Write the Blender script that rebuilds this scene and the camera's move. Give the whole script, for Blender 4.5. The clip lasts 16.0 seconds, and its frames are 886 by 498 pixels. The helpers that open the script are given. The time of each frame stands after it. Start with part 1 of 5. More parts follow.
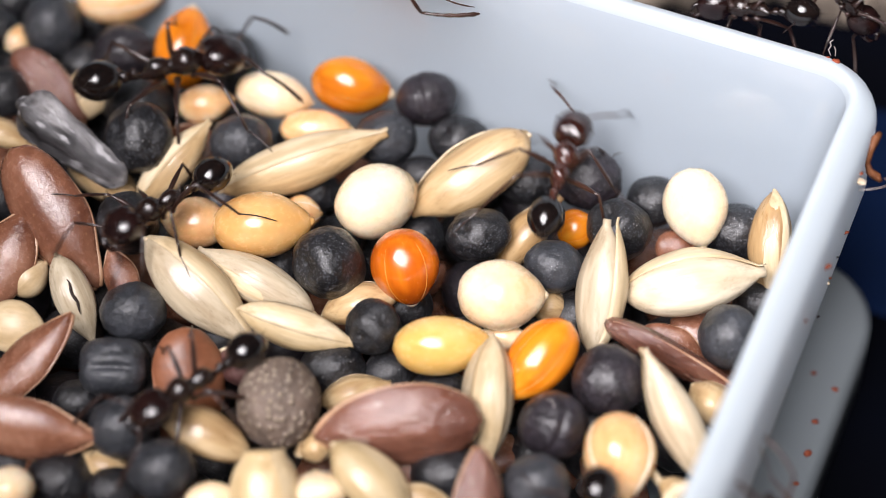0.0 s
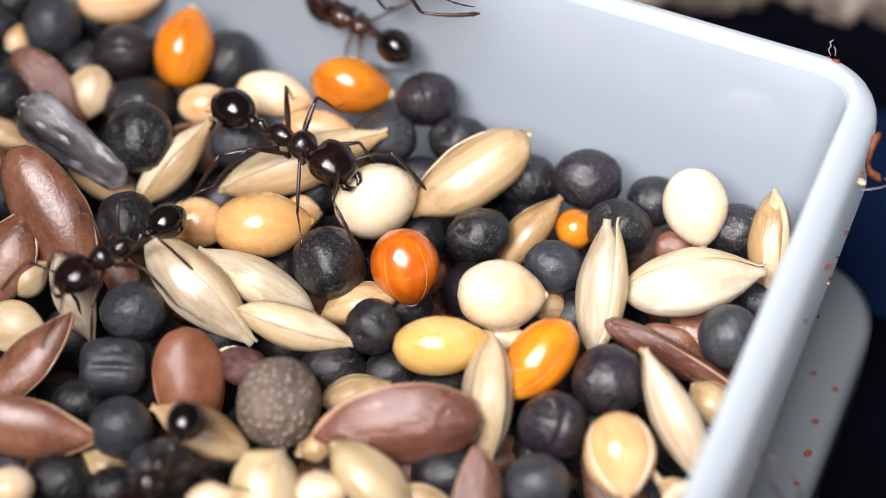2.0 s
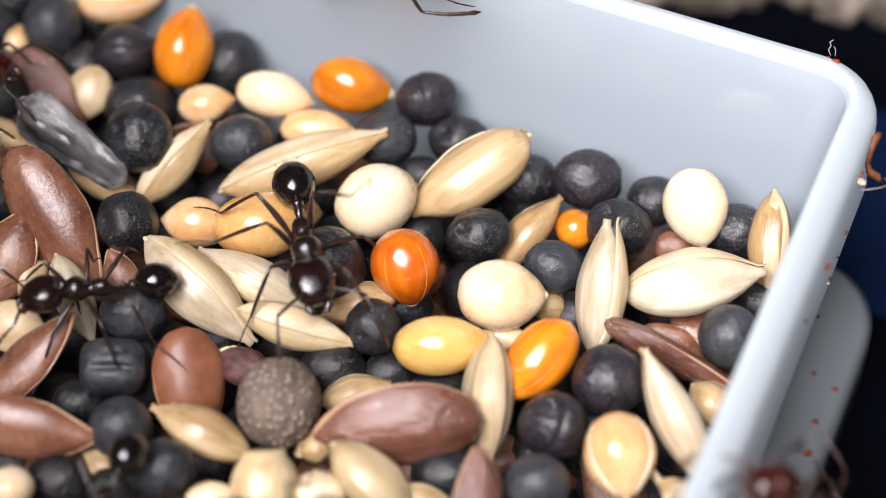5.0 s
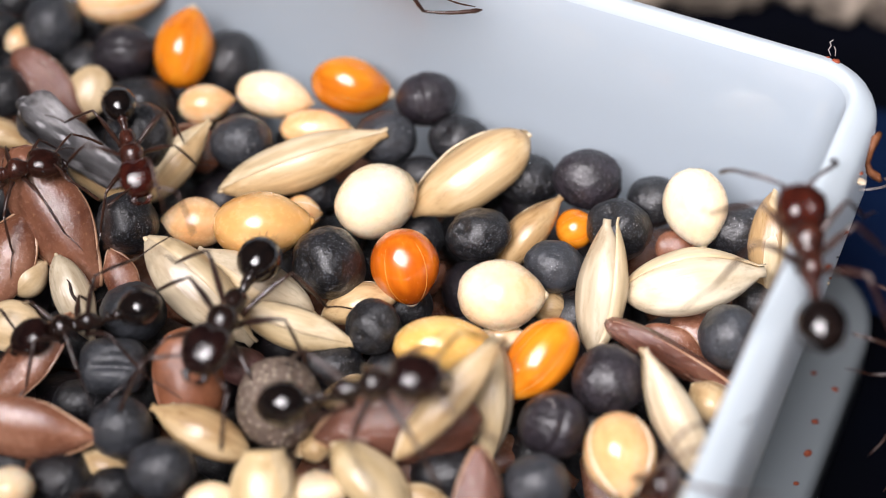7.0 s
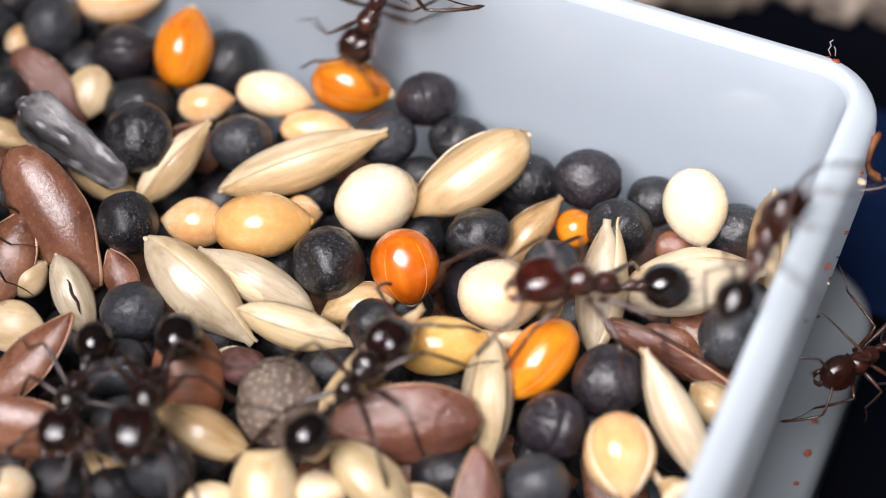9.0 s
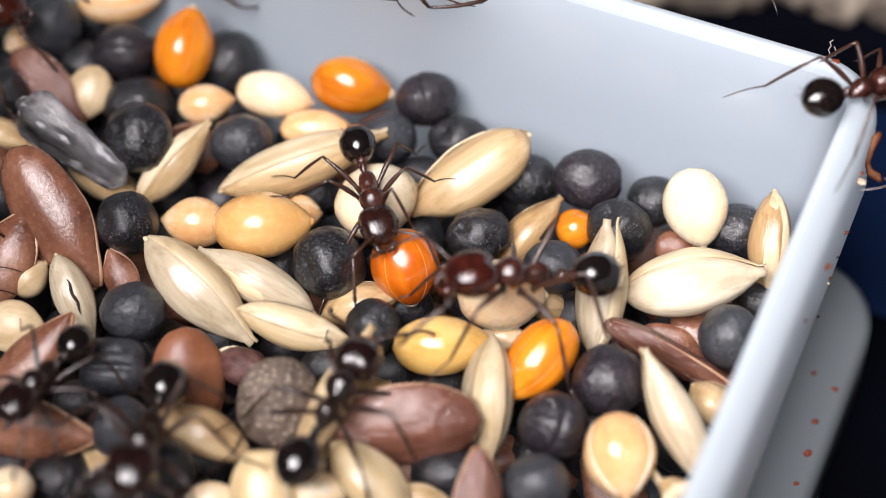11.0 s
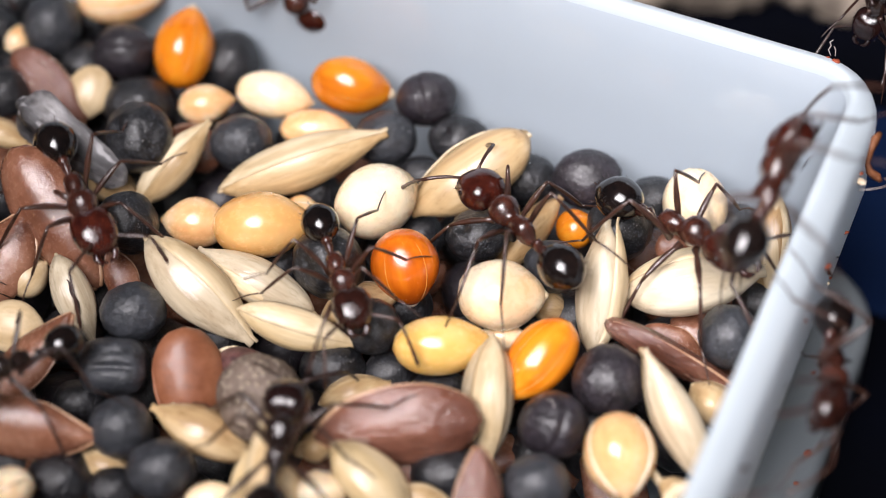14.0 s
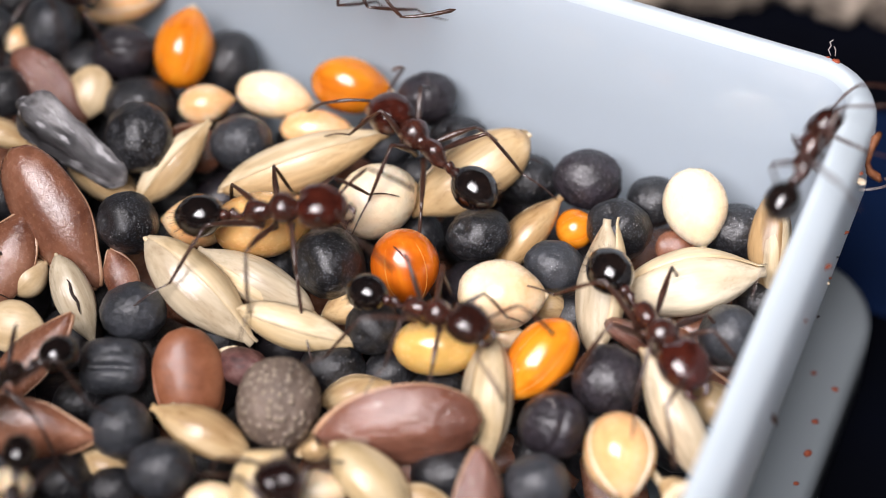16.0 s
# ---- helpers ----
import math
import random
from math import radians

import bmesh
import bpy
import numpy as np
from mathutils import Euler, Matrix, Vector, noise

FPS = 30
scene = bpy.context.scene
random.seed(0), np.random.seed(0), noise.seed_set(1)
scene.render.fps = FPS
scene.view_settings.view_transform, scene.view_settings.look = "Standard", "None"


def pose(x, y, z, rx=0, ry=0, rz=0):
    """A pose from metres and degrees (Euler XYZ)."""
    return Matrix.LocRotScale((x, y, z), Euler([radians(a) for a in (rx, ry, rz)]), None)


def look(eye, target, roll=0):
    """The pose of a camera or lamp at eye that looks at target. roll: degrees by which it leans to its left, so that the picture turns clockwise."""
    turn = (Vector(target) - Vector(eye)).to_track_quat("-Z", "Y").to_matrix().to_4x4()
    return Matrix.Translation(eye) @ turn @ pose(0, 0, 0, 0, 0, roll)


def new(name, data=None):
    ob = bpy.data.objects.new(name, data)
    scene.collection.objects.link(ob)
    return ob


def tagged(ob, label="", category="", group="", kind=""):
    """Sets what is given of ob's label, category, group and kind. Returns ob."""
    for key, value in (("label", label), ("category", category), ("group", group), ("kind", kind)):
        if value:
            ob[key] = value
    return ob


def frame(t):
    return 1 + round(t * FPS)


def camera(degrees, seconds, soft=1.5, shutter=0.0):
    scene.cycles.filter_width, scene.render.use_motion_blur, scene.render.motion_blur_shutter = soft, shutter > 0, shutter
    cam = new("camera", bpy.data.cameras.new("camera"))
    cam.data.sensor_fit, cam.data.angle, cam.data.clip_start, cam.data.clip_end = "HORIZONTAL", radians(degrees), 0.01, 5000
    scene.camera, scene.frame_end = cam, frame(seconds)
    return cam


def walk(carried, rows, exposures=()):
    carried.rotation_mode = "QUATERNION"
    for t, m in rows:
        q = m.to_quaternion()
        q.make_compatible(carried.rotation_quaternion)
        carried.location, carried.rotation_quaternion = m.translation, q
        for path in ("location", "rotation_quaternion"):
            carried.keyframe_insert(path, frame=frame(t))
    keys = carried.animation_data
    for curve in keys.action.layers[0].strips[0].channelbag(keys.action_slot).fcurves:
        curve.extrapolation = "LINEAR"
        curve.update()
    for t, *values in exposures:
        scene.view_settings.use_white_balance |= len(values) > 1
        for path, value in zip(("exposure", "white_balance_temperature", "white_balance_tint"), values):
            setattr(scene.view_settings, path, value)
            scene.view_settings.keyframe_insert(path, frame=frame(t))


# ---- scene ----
from mathutils import Quaternion

MM = 0.001          # all sizes below are in millimetres
cam = camera(25, 16.0, soft=0.6, shutter=0.9)
EYE = Vector((0, -45.51, 54.236)) * MM
cam.data.dof.use_dof = True
cam.data.dof.focus_distance = 0.0698
cam.data.dof.aperture_fstop = 33.0
CAMERA_POSE = look(EYE, (0, 0, 0))
walk(cam, [(0.0, CAMERA_POSE), (16.0, CAMERA_POSE)], exposures=[(0.0, 0.0), (16.0, 0.0)])

# ---- light: one soft LED panel beside the lens, a dim room around ----
world = bpy.data.worlds.new("room")
scene.world = world
world.use_nodes = True
world.node_tree.nodes["Background"].inputs[0].default_value = (0.90, 0.93, 1.0, 1)
world.node_tree.nodes["Background"].inputs[1].default_value = 0.02
panel = bpy.data.lights.new("led_panel", "AREA")
panel.shape, panel.size, panel.size_y = "RECTANGLE", 0.064, 0.072
panel.energy, panel.color = 0.0725, (1.0, 0.945, 0.98)
panel_ob = new("led_panel", panel)
panel_ob.matrix_world = look((-0.012, -0.043, 0.094), (0.034, 0.018, 0))
panel.spread = radians(70)


# ---- materials ----
def shader(name, base, rough, metal=0.0, coat=0.0, sub=0.0):
    m = bpy.data.materials.new(name)
    m.use_nodes = True
    b = m.node_tree.nodes["Principled BSDF"]
    b.inputs["Base Color"].default_value = (*base, 1)
    b.inputs["Roughness"].default_value = rough
    b.inputs["Metallic"].default_value = metal
    b.inputs["Coat Weight"].default_value = coat
    b.inputs["Coat Roughness"].default_value = 0.12
    if sub:
        b.inputs["Subsurface Weight"].default_value = sub
        b.inputs["Subsurface Radius"].default_value = (0.0009, 0.0006, 0.0004)
        b.inputs["Subsurface Scale"].default_value = 0.5
    return m, m.node_tree, b


def link(nt, a, b):
    nt.links.new(a, b)


def mapped(nt, stretch=(1, 1, 1)):
    tc = nt.nodes.new("ShaderNodeTexCoord")
    mp = nt.nodes.new("ShaderNodeMapping")
    mp.inputs["Scale"].default_value = stretch
    info = nt.nodes.new("ShaderNodeObjectInfo")
    add = nt.nodes.new("ShaderNodeVectorMath")
    mul = nt.nodes.new("ShaderNodeMath")
    mul.operation = "MULTIPLY"
    mul.inputs[1].default_value = 0.05
    link(nt, info.outputs["Random"], mul.inputs[0])
    link(nt, tc.outputs["Object"], add.inputs[0])
    link(nt, mul.outputs[0], add.inputs[1])
    link(nt, add.outputs[0], mp.inputs["Vector"])
    return mp.outputs["Vector"], info.outputs["Random"]


def noise_tex(nt, vec, scale, detail=4, rough=0.55):
    n = nt.nodes.new("ShaderNodeTexNoise")
    n.inputs["Scale"].default_value = scale
    n.inputs["Detail"].default_value = detail
    n.inputs["Roughness"].default_value = rough
    link(nt, vec, n.inputs["Vector"])
    return n.outputs["Fac"]


def ramp(nt, fac, stops):
    r = nt.nodes.new("ShaderNodeValToRGB")
    els = r.color_ramp.elements
    while len(els) < len(stops):
        els.new(0.5)
    for e, (p, c) in zip(els, stops):
        e.position, e.color = p, (*c, 1)
    link(nt, fac, r.inputs["Fac"])
    return r.outputs["Color"]


def blend(nt, fac, a, b, mode="MIX"):
    n = nt.nodes.new("ShaderNodeMix")
    n.data_type, n.blend_type = "RGBA", mode
    for sock, v in ((n.inputs[0], fac), (n.inputs[6], a), (n.inputs[7], b)):
        if isinstance(v, (int, float)):
            sock.default_value = v
        elif isinstance(v, tuple):
            sock.default_value = (*v, 1)
        else:
            link(nt, v, sock)
    return n.outputs[2]


def relief(nt, bsdf, height, strength, dist):
    n = nt.nodes.new("ShaderNodeBump")
    n.inputs["Strength"].default_value = strength
    n.inputs["Distance"].default_value = dist
    link(nt, height, n.inputs["Height"])
    link(nt, n.outputs["Normal"], bsdf.inputs["Normal"])
    link(nt, n.outputs["Normal"], bsdf.inputs["Coat Normal"])


def seed_skin(name, dark, mid, light, rough=0.3, coat=0.3, grain=4000, stretch=(1, 1, 1), bump=0.25,
              blotch=1200, fleck=None, fleck_scale=9000, sub=0.0, dust=0.0, depth=0.00004, cut=0.62, mottle=0.6, spec=0.5,
              coat_rough=0.12, vary=0.15):
    """Seed coat: two scales of mottling, a change of tone from seed to seed, fine relief, optional flecks and dust."""
    m, nt, b = shader(name, mid, rough, coat=coat, sub=sub)
    b.inputs["Specular IOR Level"].default_value = spec
    b.inputs["Coat Roughness"].default_value = coat_rough
    vec, rnd = mapped(nt, stretch)
    big = noise_tex(nt, vec, blotch, 3)
    fine = noise_tex(nt, vec, grain, 6, 0.65)
    col = ramp(nt, big, [(0.28, dark), (0.5, mid), (0.74, light)])
    tone = ramp(nt, fine, [(0.3, (0.70, 0.67, 0.64)), (0.7, (1.15, 1.15, 1.15))])
    col = blend(nt, mottle, col, tone, "MULTIPLY")
    each = ramp(nt, rnd, [(0.0, (1 - vary,) * 3), (1.0, (1 + 0.6 * vary,) * 3)])
    col = blend(nt, 1.0, col, each, "MULTIPLY")
    if fleck:
        spots = noise_tex(nt, vec, fleck_scale, 2, 0.4)
        mask = ramp(nt, spots, [(cut, (0, 0, 0)), (cut + 0.07, (1, 1, 1))])
        col = blend(nt, mask, col, fleck)
    if dust:
        sp = noise_tex(nt, vec, 13000, 3, 0.6)
        patch = noise_tex(nt, vec, 1300, 2, 0.5)
        mult = nt.nodes.new("ShaderNodeMath")
        mult.operation = "MULTIPLY"
        link(nt, ramp(nt, sp, [(0.63, (0, 0, 0)), (0.68, (1, 1, 1))]), mult.inputs[0])
        link(nt, ramp(nt, patch, [(0.46, (0, 0, 0)), (0.70, (dust, dust, dust))]), mult.inputs[1])
        col = blend(nt, mult.outputs[0], col, (0.42, 0.42, 0.42))
    link(nt, col, b.inputs["Base Color"])
    sheen = ramp(nt, fine, [(0.3, (rough * 0.7,) * 3), (0.7, (min(1, rough * 1.5),) * 3)])
    link(nt, sheen, b.inputs["Roughness"])
    relief(nt, b, fine, bump, depth)
    return m


M_BLACK = seed_skin("rape_skin", (0.002, 0.002, 0.003), (0.004, 0.004, 0.005), (0.010, 0.010, 0.013), 0.42, 0.55,
                    grain=7000, bump=0.55, blotch=1900, dust=0.9, depth=0.00007, spec=0.42, mottle=1.0,
                    fleck=(0.038, 0.040, 0.047), fleck_scale=15000, cut=0.56, coat_rough=0.40)
M_SLATE = seed_skin("rape_skin_slate", (0.012, 0.014, 0.017), (0.025, 0.028, 0.034), (0.046, 0.050, 0.059), 0.40, 0.5,
                    grain=10000, bump=0.5, blotch=1500, dust=1.0, depth=0.00006, spec=0.45, mottle=1.0,
                    fleck=(0.052, 0.056, 0.066), fleck_scale=16000, cut=0.56, coat_rough=0.40)
M_PURPLE = seed_skin("rape_skin_purple", (0.006, 0.005, 0.007), (0.013, 0.010, 0.014), (0.029, 0.023, 0.031), 0.44, 0.45,
                     grain=9000, bump=0.3, blotch=1700, dust=0.7, depth=0.00005, spec=0.42, mottle=1.0,
                     fleck=(0.048, 0.041, 0.050), fleck_scale=15000, cut=0.58, coat_rough=0.42)
M_CREAM = seed_skin("millet_cream", (0.80, 0.53, 0.28), (0.85, 0.66, 0.42), (0.90, 0.80, 0.60), 0.26, 0.35,
                    grain=5000, bump=0.05, blotch=700, sub=0.30, mottle=0.1, vary=0.05)
M_IVORY = seed_skin("millet_ivory", (0.83, 0.62, 0.38), (0.87, 0.72, 0.49), (0.89, 0.79, 0.61), 0.26, 0.35,
                    grain=5000, bump=0.05, blotch=700, sub=0.25, mottle=0.1, vary=0.03)
M_GRAIN = seed_skin("millet_straw", (0.44, 0.31, 0.16), (0.56, 0.42, 0.24), (0.66, 0.53, 0.34), 0.38, 0.15,
                    grain=6000, bump=0.2, blotch=1100, mottle=0.4, stretch=(0.4, 1.2, 1.2))
M_AMBER = seed_skin("millet_amber", (0.64, 0.32, 0.09), (0.74, 0.42, 0.15), (0.80, 0.54, 0.26), 0.22, 0.45,
                    grain=5000, bump=0.05, blotch=700, sub=0.30, mottle=0.25)
M_PEACH = seed_skin("millet_peach", (0.68, 0.34, 0.13), (0.79, 0.48, 0.23), (0.86, 0.66, 0.43), 0.22, 0.45,
                    grain=5000, bump=0.05, blotch=700, sub=0.40, mottle=0.25)
M_YELLOW = seed_skin("millet_yellow", (0.72, 0.38, 0.085), (0.80, 0.49, 0.14), (0.85, 0.62, 0.27), 0.22, 0.45,
                     grain=5000, bump=0.05, blotch=700, sub=0.30, mottle=0.2)
M_ORANGE = seed_skin("millet_orange", (0.56, 0.13, 0.006), (0.73, 0.23, 0.012), (0.80, 0.34, 0.03), 0.2, 0.5,
                     grain=5000, bump=0.05, blotch=1100, sub=0.1, mottle=0.3, stretch=(0.25, 1.2, 1.2))
M_RED = seed_skin("millet_russet", (0.36, 0.062, 0.005), (0.53, 0.115, 0.006), (0.68, 0.20, 0.012), 0.2, 0.5,
                  grain=5000, bump=0.05, blotch=1100, sub=0.1, mottle=0.3, stretch=(0.25, 1.2, 1.2))
M_SEAM = seed_skin("seam_pale", (0.62, 0.20, 0.02), (0.70, 0.30, 0.05), (0.78, 0.42, 0.12), 0.3, 0.3, bump=0.1)
M_SEAM_PALE = seed_skin("seam_cream", (0.80, 0.64, 0.44), (0.85, 0.74, 0.56), (0.88, 0.80, 0.66), 0.3, 0.3, bump=0.1)
M_TIP = seed_skin("tip_pale", (0.62, 0.46, 0.28), (0.76, 0.62, 0.44), (0.84, 0.75, 0.60), 0.5, 0.0, grain=9000, bump=0.4)
M_STRAW = seed_skin("canary_straw", (0.36, 0.225, 0.105), (0.51, 0.355, 0.180), (0.63, 0.48, 0.285), 0.30, 0.45,
                    grain=8000, stretch=(0.07, 1.3, 1.3), bump=0.45, blotch=3000, depth=0.00008, mottle=0.5,
                    fleck=(0.26, 0.17, 0.09), fleck_scale=3600, cut=0.74)
M_PALE = seed_skin("canary_pale", (0.40, 0.31, 0.20), (0.55, 0.46, 0.32), (0.67, 0.59, 0.44), 0.30, 0.45,
                   grain=8000, stretch=(0.07, 1.3, 1.3), bump=0.45, blotch=3000, depth=0.00008, mottle=0.5,
                    fleck=(0.26, 0.17, 0.09), fleck_scale=3600, cut=0.74)
M_GOLD = seed_skin("canary_cream", (0.48, 0.34, 0.17), (0.61, 0.46, 0.25), (0.71, 0.58, 0.37), 0.30, 0.40,
                   grain=8000, stretch=(0.07, 1.3, 1.3), bump=0.4, blotch=2600, depth=0.00008, mottle=0.4)
M_TAWNY = seed_skin("canary_tawny", (0.27, 0.155, 0.062), (0.42, 0.265, 0.120), (0.55, 0.39, 0.205), 0.30, 0.45,
                    grain=8000, stretch=(0.07, 1.3, 1.3), bump=0.45, blotch=2600, depth=0.00008, mottle=0.6,
                    fleck=(0.16, 0.085, 0.035), fleck_scale=3600, cut=0.70)
M_HUSK = seed_skin("canary_husk", (0.44, 0.32, 0.17), (0.62, 0.49, 0.30), (0.76, 0.66, 0.48), 0.38, 0.15,
                   grain=8000, stretch=(0.08, 1.4, 1.4), bump=0.55, blotch=2600, depth=0.00008)
M_FLAX = seed_skin("flax_brown", (0.11, 0.040, 0.023), (0.215, 0.090, 0.052), (0.33, 0.165, 0.105), 0.22, 0.5,
                   grain=11000, bump=0.6, blotch=1500, fleck=(0.25, 0.12, 0.065), fleck_scale=18000, cut=0.66, depth=0.00005)
M_FLAX_TAN = seed_skin("flax_tan", (0.17, 0.055, 0.024), (0.27, 0.098, 0.045), (0.37, 0.155, 0.08), 0.44, 0.18,
                       grain=9000, bump=0.4, blotch=1300, depth=0.00004, mottle=0.5)
M_FLAX_WET = seed_skin("flax_wrinkled", (0.075, 0.026, 0.016), (0.150, 0.058, 0.036), (0.24, 0.110, 0.075), 0.20, 0.9,
                       grain=3800, stretch=(0.5, 1.1, 1.1), bump=1.0, blotch=900, depth=0.00020, mottle=0.7,
                       fleck=(0.36, 0.24, 0.19), fleck_scale=5200, cut=0.66, coat_rough=0.10)
M_FLAX_RIM = seed_skin("flax_rim", (0.28, 0.13, 0.07), (0.42, 0.24, 0.14), (0.56, 0.38, 0.25), 0.35, 0.3, bump=0.2)
M_GREY = seed_skin("niger_grey", (0.016, 0.015, 0.016), (0.085, 0.083, 0.088), (0.46, 0.45, 0.46), 0.36, 0.25,
                   grain=5200, stretch=(0.55, 1.2, 1.2), bump=1.0, blotch=1700, depth=0.00016, mottle=1.0,
                   fleck=(0.40, 0.39, 0.40), fleck_scale=5200, cut=0.60)
def warty(name, dark, mid, pale):
    """Dull skin covered with small pale warts."""
    m, nt, b = shader(name, mid, 0.62)
    vec, rnd = mapped(nt)
    cells = nt.nodes.new("ShaderNodeTexVoronoi")
    cells.inputs["Scale"].default_value = 5400
    cells.inputs["Randomness"].default_value = 0.85
    link(nt, vec, cells.inputs["Vector"])
    dome = ramp(nt, cells.outputs["Distance"], [(0.10, (1, 1, 1)), (0.52, (0, 0, 0))])
    skin = ramp(nt, noise_tex(nt, vec, 1500, 4), [(0.3, dark), (0.7, mid)])
    tip = ramp(nt, cells.outputs["Distance"], [(0.16, (0.75, 0.75, 0.75)), (0.48, (0, 0, 0))])
    link(nt, blend(nt, tip, skin, pale), b.inputs["Base Color"])
    fine = noise_tex(nt, vec, 14000, 4)
    relief(nt, b, blend(nt, 0.25, dome, fine), 1.0, 0.00013)
    return m


M_VETCH = warty("vetch_warts", (0.10, 0.072, 0.056), (0.19, 0.14, 0.108), (0.44, 0.36, 0.27))
M_DRIED = seed_skin("dried_red", (0.05, 0.02, 0.02), (0.12, 0.05, 0.045), (0.20, 0.11, 0.10), 0.5, 0.1,
                    grain=8000, bump=0.9, blotch=2000)


def chitin(name, base, second, rough=0.16):
    m, nt, b = shader(name, base, rough, coat=0.5)
    vec, rnd = mapped(nt)
    col = ramp(nt, noise_tex(nt, vec, 2600, 3), [(0.35, base), (0.7, second)])
    link(nt, col, b.inputs["Base Color"])
    grain, _ = mapped(nt, (0.25, 1.0, 1.0))
    relief(nt, b, noise_tex(nt, grain, 16000, 4, 0.6), 0.45 if rough > 0.13 else 0.12, 0.00003)
    return m


M_ANT_BLACK = chitin("ant_black", (0.004, 0.003, 0.003), (0.010, 0.006, 0.005), 0.12)
M_ANT_BROWN = chitin("ant_brown", (0.012, 0.004, 0.003), (0.030, 0.009, 0.006), 0.17)
M_ANT_RED = chitin("ant_red", (0.020, 0.004, 0.003), (0.055, 0.011, 0.006), 0.15)
M_ANT_LEG = chitin("ant_leg", (0.022, 0.009, 0.006), (0.055, 0.023, 0.014), 0.3)
M_ANT_SHANK = chitin("ant_shank", (0.014, 0.006, 0.005), (0.036, 0.016, 0.011), 0.3)
M_MAIL_RED = chitin("ant_mail_red", (0.020, 0.006, 0.004), (0.060, 0.018, 0.011), 0.26)
M_MAIL_DARK = chitin("ant_mail_dark", (0.007, 0.004, 0.003), (0.018, 0.008, 0.006), 0.26)
M_ANT_DARK = chitin("ant_dark", (0.007, 0.003, 0.003), (0.016, 0.006, 0.005), 0.17)


def plastic(name, gloss, through_share, tone=1.0, clear=1.0, spec=0.5, blue=1.0):
    """Milky polypropylene: gloss on top, light passing through from the other side."""
    m, nt, b = shader(name, (0.66, 0.68, 0.72), gloss, coat=0.0)
    vec, rnd = mapped(nt)
    cloud = noise_tex(nt, vec, 60, 3)
    link(nt, ramp(nt, cloud, [(0.3, (0.60 * tone, 0.685 * tone, 0.755 * tone * blue)), (0.7, (0.65 * tone, 0.73 * tone, 0.79 * tone * blue))]), b.inputs["Base Color"])
    b.inputs["Specular IOR Level"].default_value = spec
    relief(nt, b, noise_tex(nt, vec, 500, 3), 0.012, 0.0001)
    t = nt.nodes.new("ShaderNodeBsdfTranslucent")
    t.inputs["Color"].default_value = (0.70 * clear, 0.73 * clear, 0.78 * clear * blue, 1)
    mix = nt.nodes.new("ShaderNodeMixShader")
    mix.inputs[0].default_value = through_share
    link(nt, b.outputs[0], mix.inputs[1])
    link(nt, t.outputs[0], mix.inputs[2])
    link(nt, mix.outputs[0], nt.nodes["Material Output"].inputs["Surface"])
    return m


M_PLASTIC = plastic("translucent_plastic", 0.06, 0.46, 1.02, 1.1, spec=0.9)
M_RIM = plastic("scuffed_plastic", 0.42, 0.50, 1.12, 1.30, blue=0.97)
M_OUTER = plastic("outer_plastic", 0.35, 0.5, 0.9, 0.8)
# Same plastic at about half tone: the box's shade is put into its colour.
M_SKIRT_SHADED = plastic("shaded_skirt_plastic", 0.35, 0.40, 0.54, 0.52, blue=0.97)


def plain(name, a, b_col, scale, rough, bump=0.3, dist=0.0003, spec=0.3):
    m, nt, b = shader(name, a, rough)
    vec, rnd = mapped(nt)
    col = ramp(nt, noise_tex(nt, vec, scale, 5), [(0.35, a), (0.68, b_col)])
    link(nt, col, b.inputs["Base Color"])
    relief(nt, b, noise_tex(nt, vec, scale * 3, 4), bump, dist)
    b.inputs["Specular IOR Level"].default_value = spec
    return m


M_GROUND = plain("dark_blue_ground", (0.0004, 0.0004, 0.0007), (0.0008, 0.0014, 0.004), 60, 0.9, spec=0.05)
M_CLOTH = plain("navy_cloth", (0.002, 0.006, 0.022), (0.004, 0.012, 0.042), 90, 0.9, spec=0.05)
M_STONE = plain("beige_stone", (0.06, 0.047, 0.038), (0.33, 0.275, 0.22), 420, 0.8, 0.8, 0.0006)
M_SHRED = plain("white_lint", (0.16, 0.12, 0.11), (0.34, 0.31, 0.30), 900, 0.8)
M_CRUMB = plain("dark_speck", (0.02, 0.012, 0.01), (0.05, 0.03, 0.025), 900, 0.7)
M_SCRAP = plain("brown_husk_scrap", (0.09, 0.03, 0.012), (0.20, 0.075, 0.03), 1500, 0.5)
M_RUST = plain("red_grit", (0.20, 0.04, 0.02), (0.36, 0.09, 0.04), 900, 0.6)


# ---- mesh helpers (millimetres in, metres out) ----
def mesh_of(name, bm, mat, smooth=True):
    bmesh.ops.recalc_face_normals(bm, faces=bm.faces[:])
    bmesh.ops.scale(bm, vec=(MM, MM, MM), verts=bm.verts[:])
    me = bpy.data.meshes.new(name)
    bm.to_mesh(me)
    bm.free()
    me.materials.append(mat)
    if smooth:
        me.polygons.foreach_set("use_smooth", [True] * len(me.polygons))
    return me


def part(name, me, parent, label="", m=None):
    ob = new(name, me)
    ob.parent = parent
    if m is not None:
        ob.matrix_basis = m
    return tagged(ob, label)


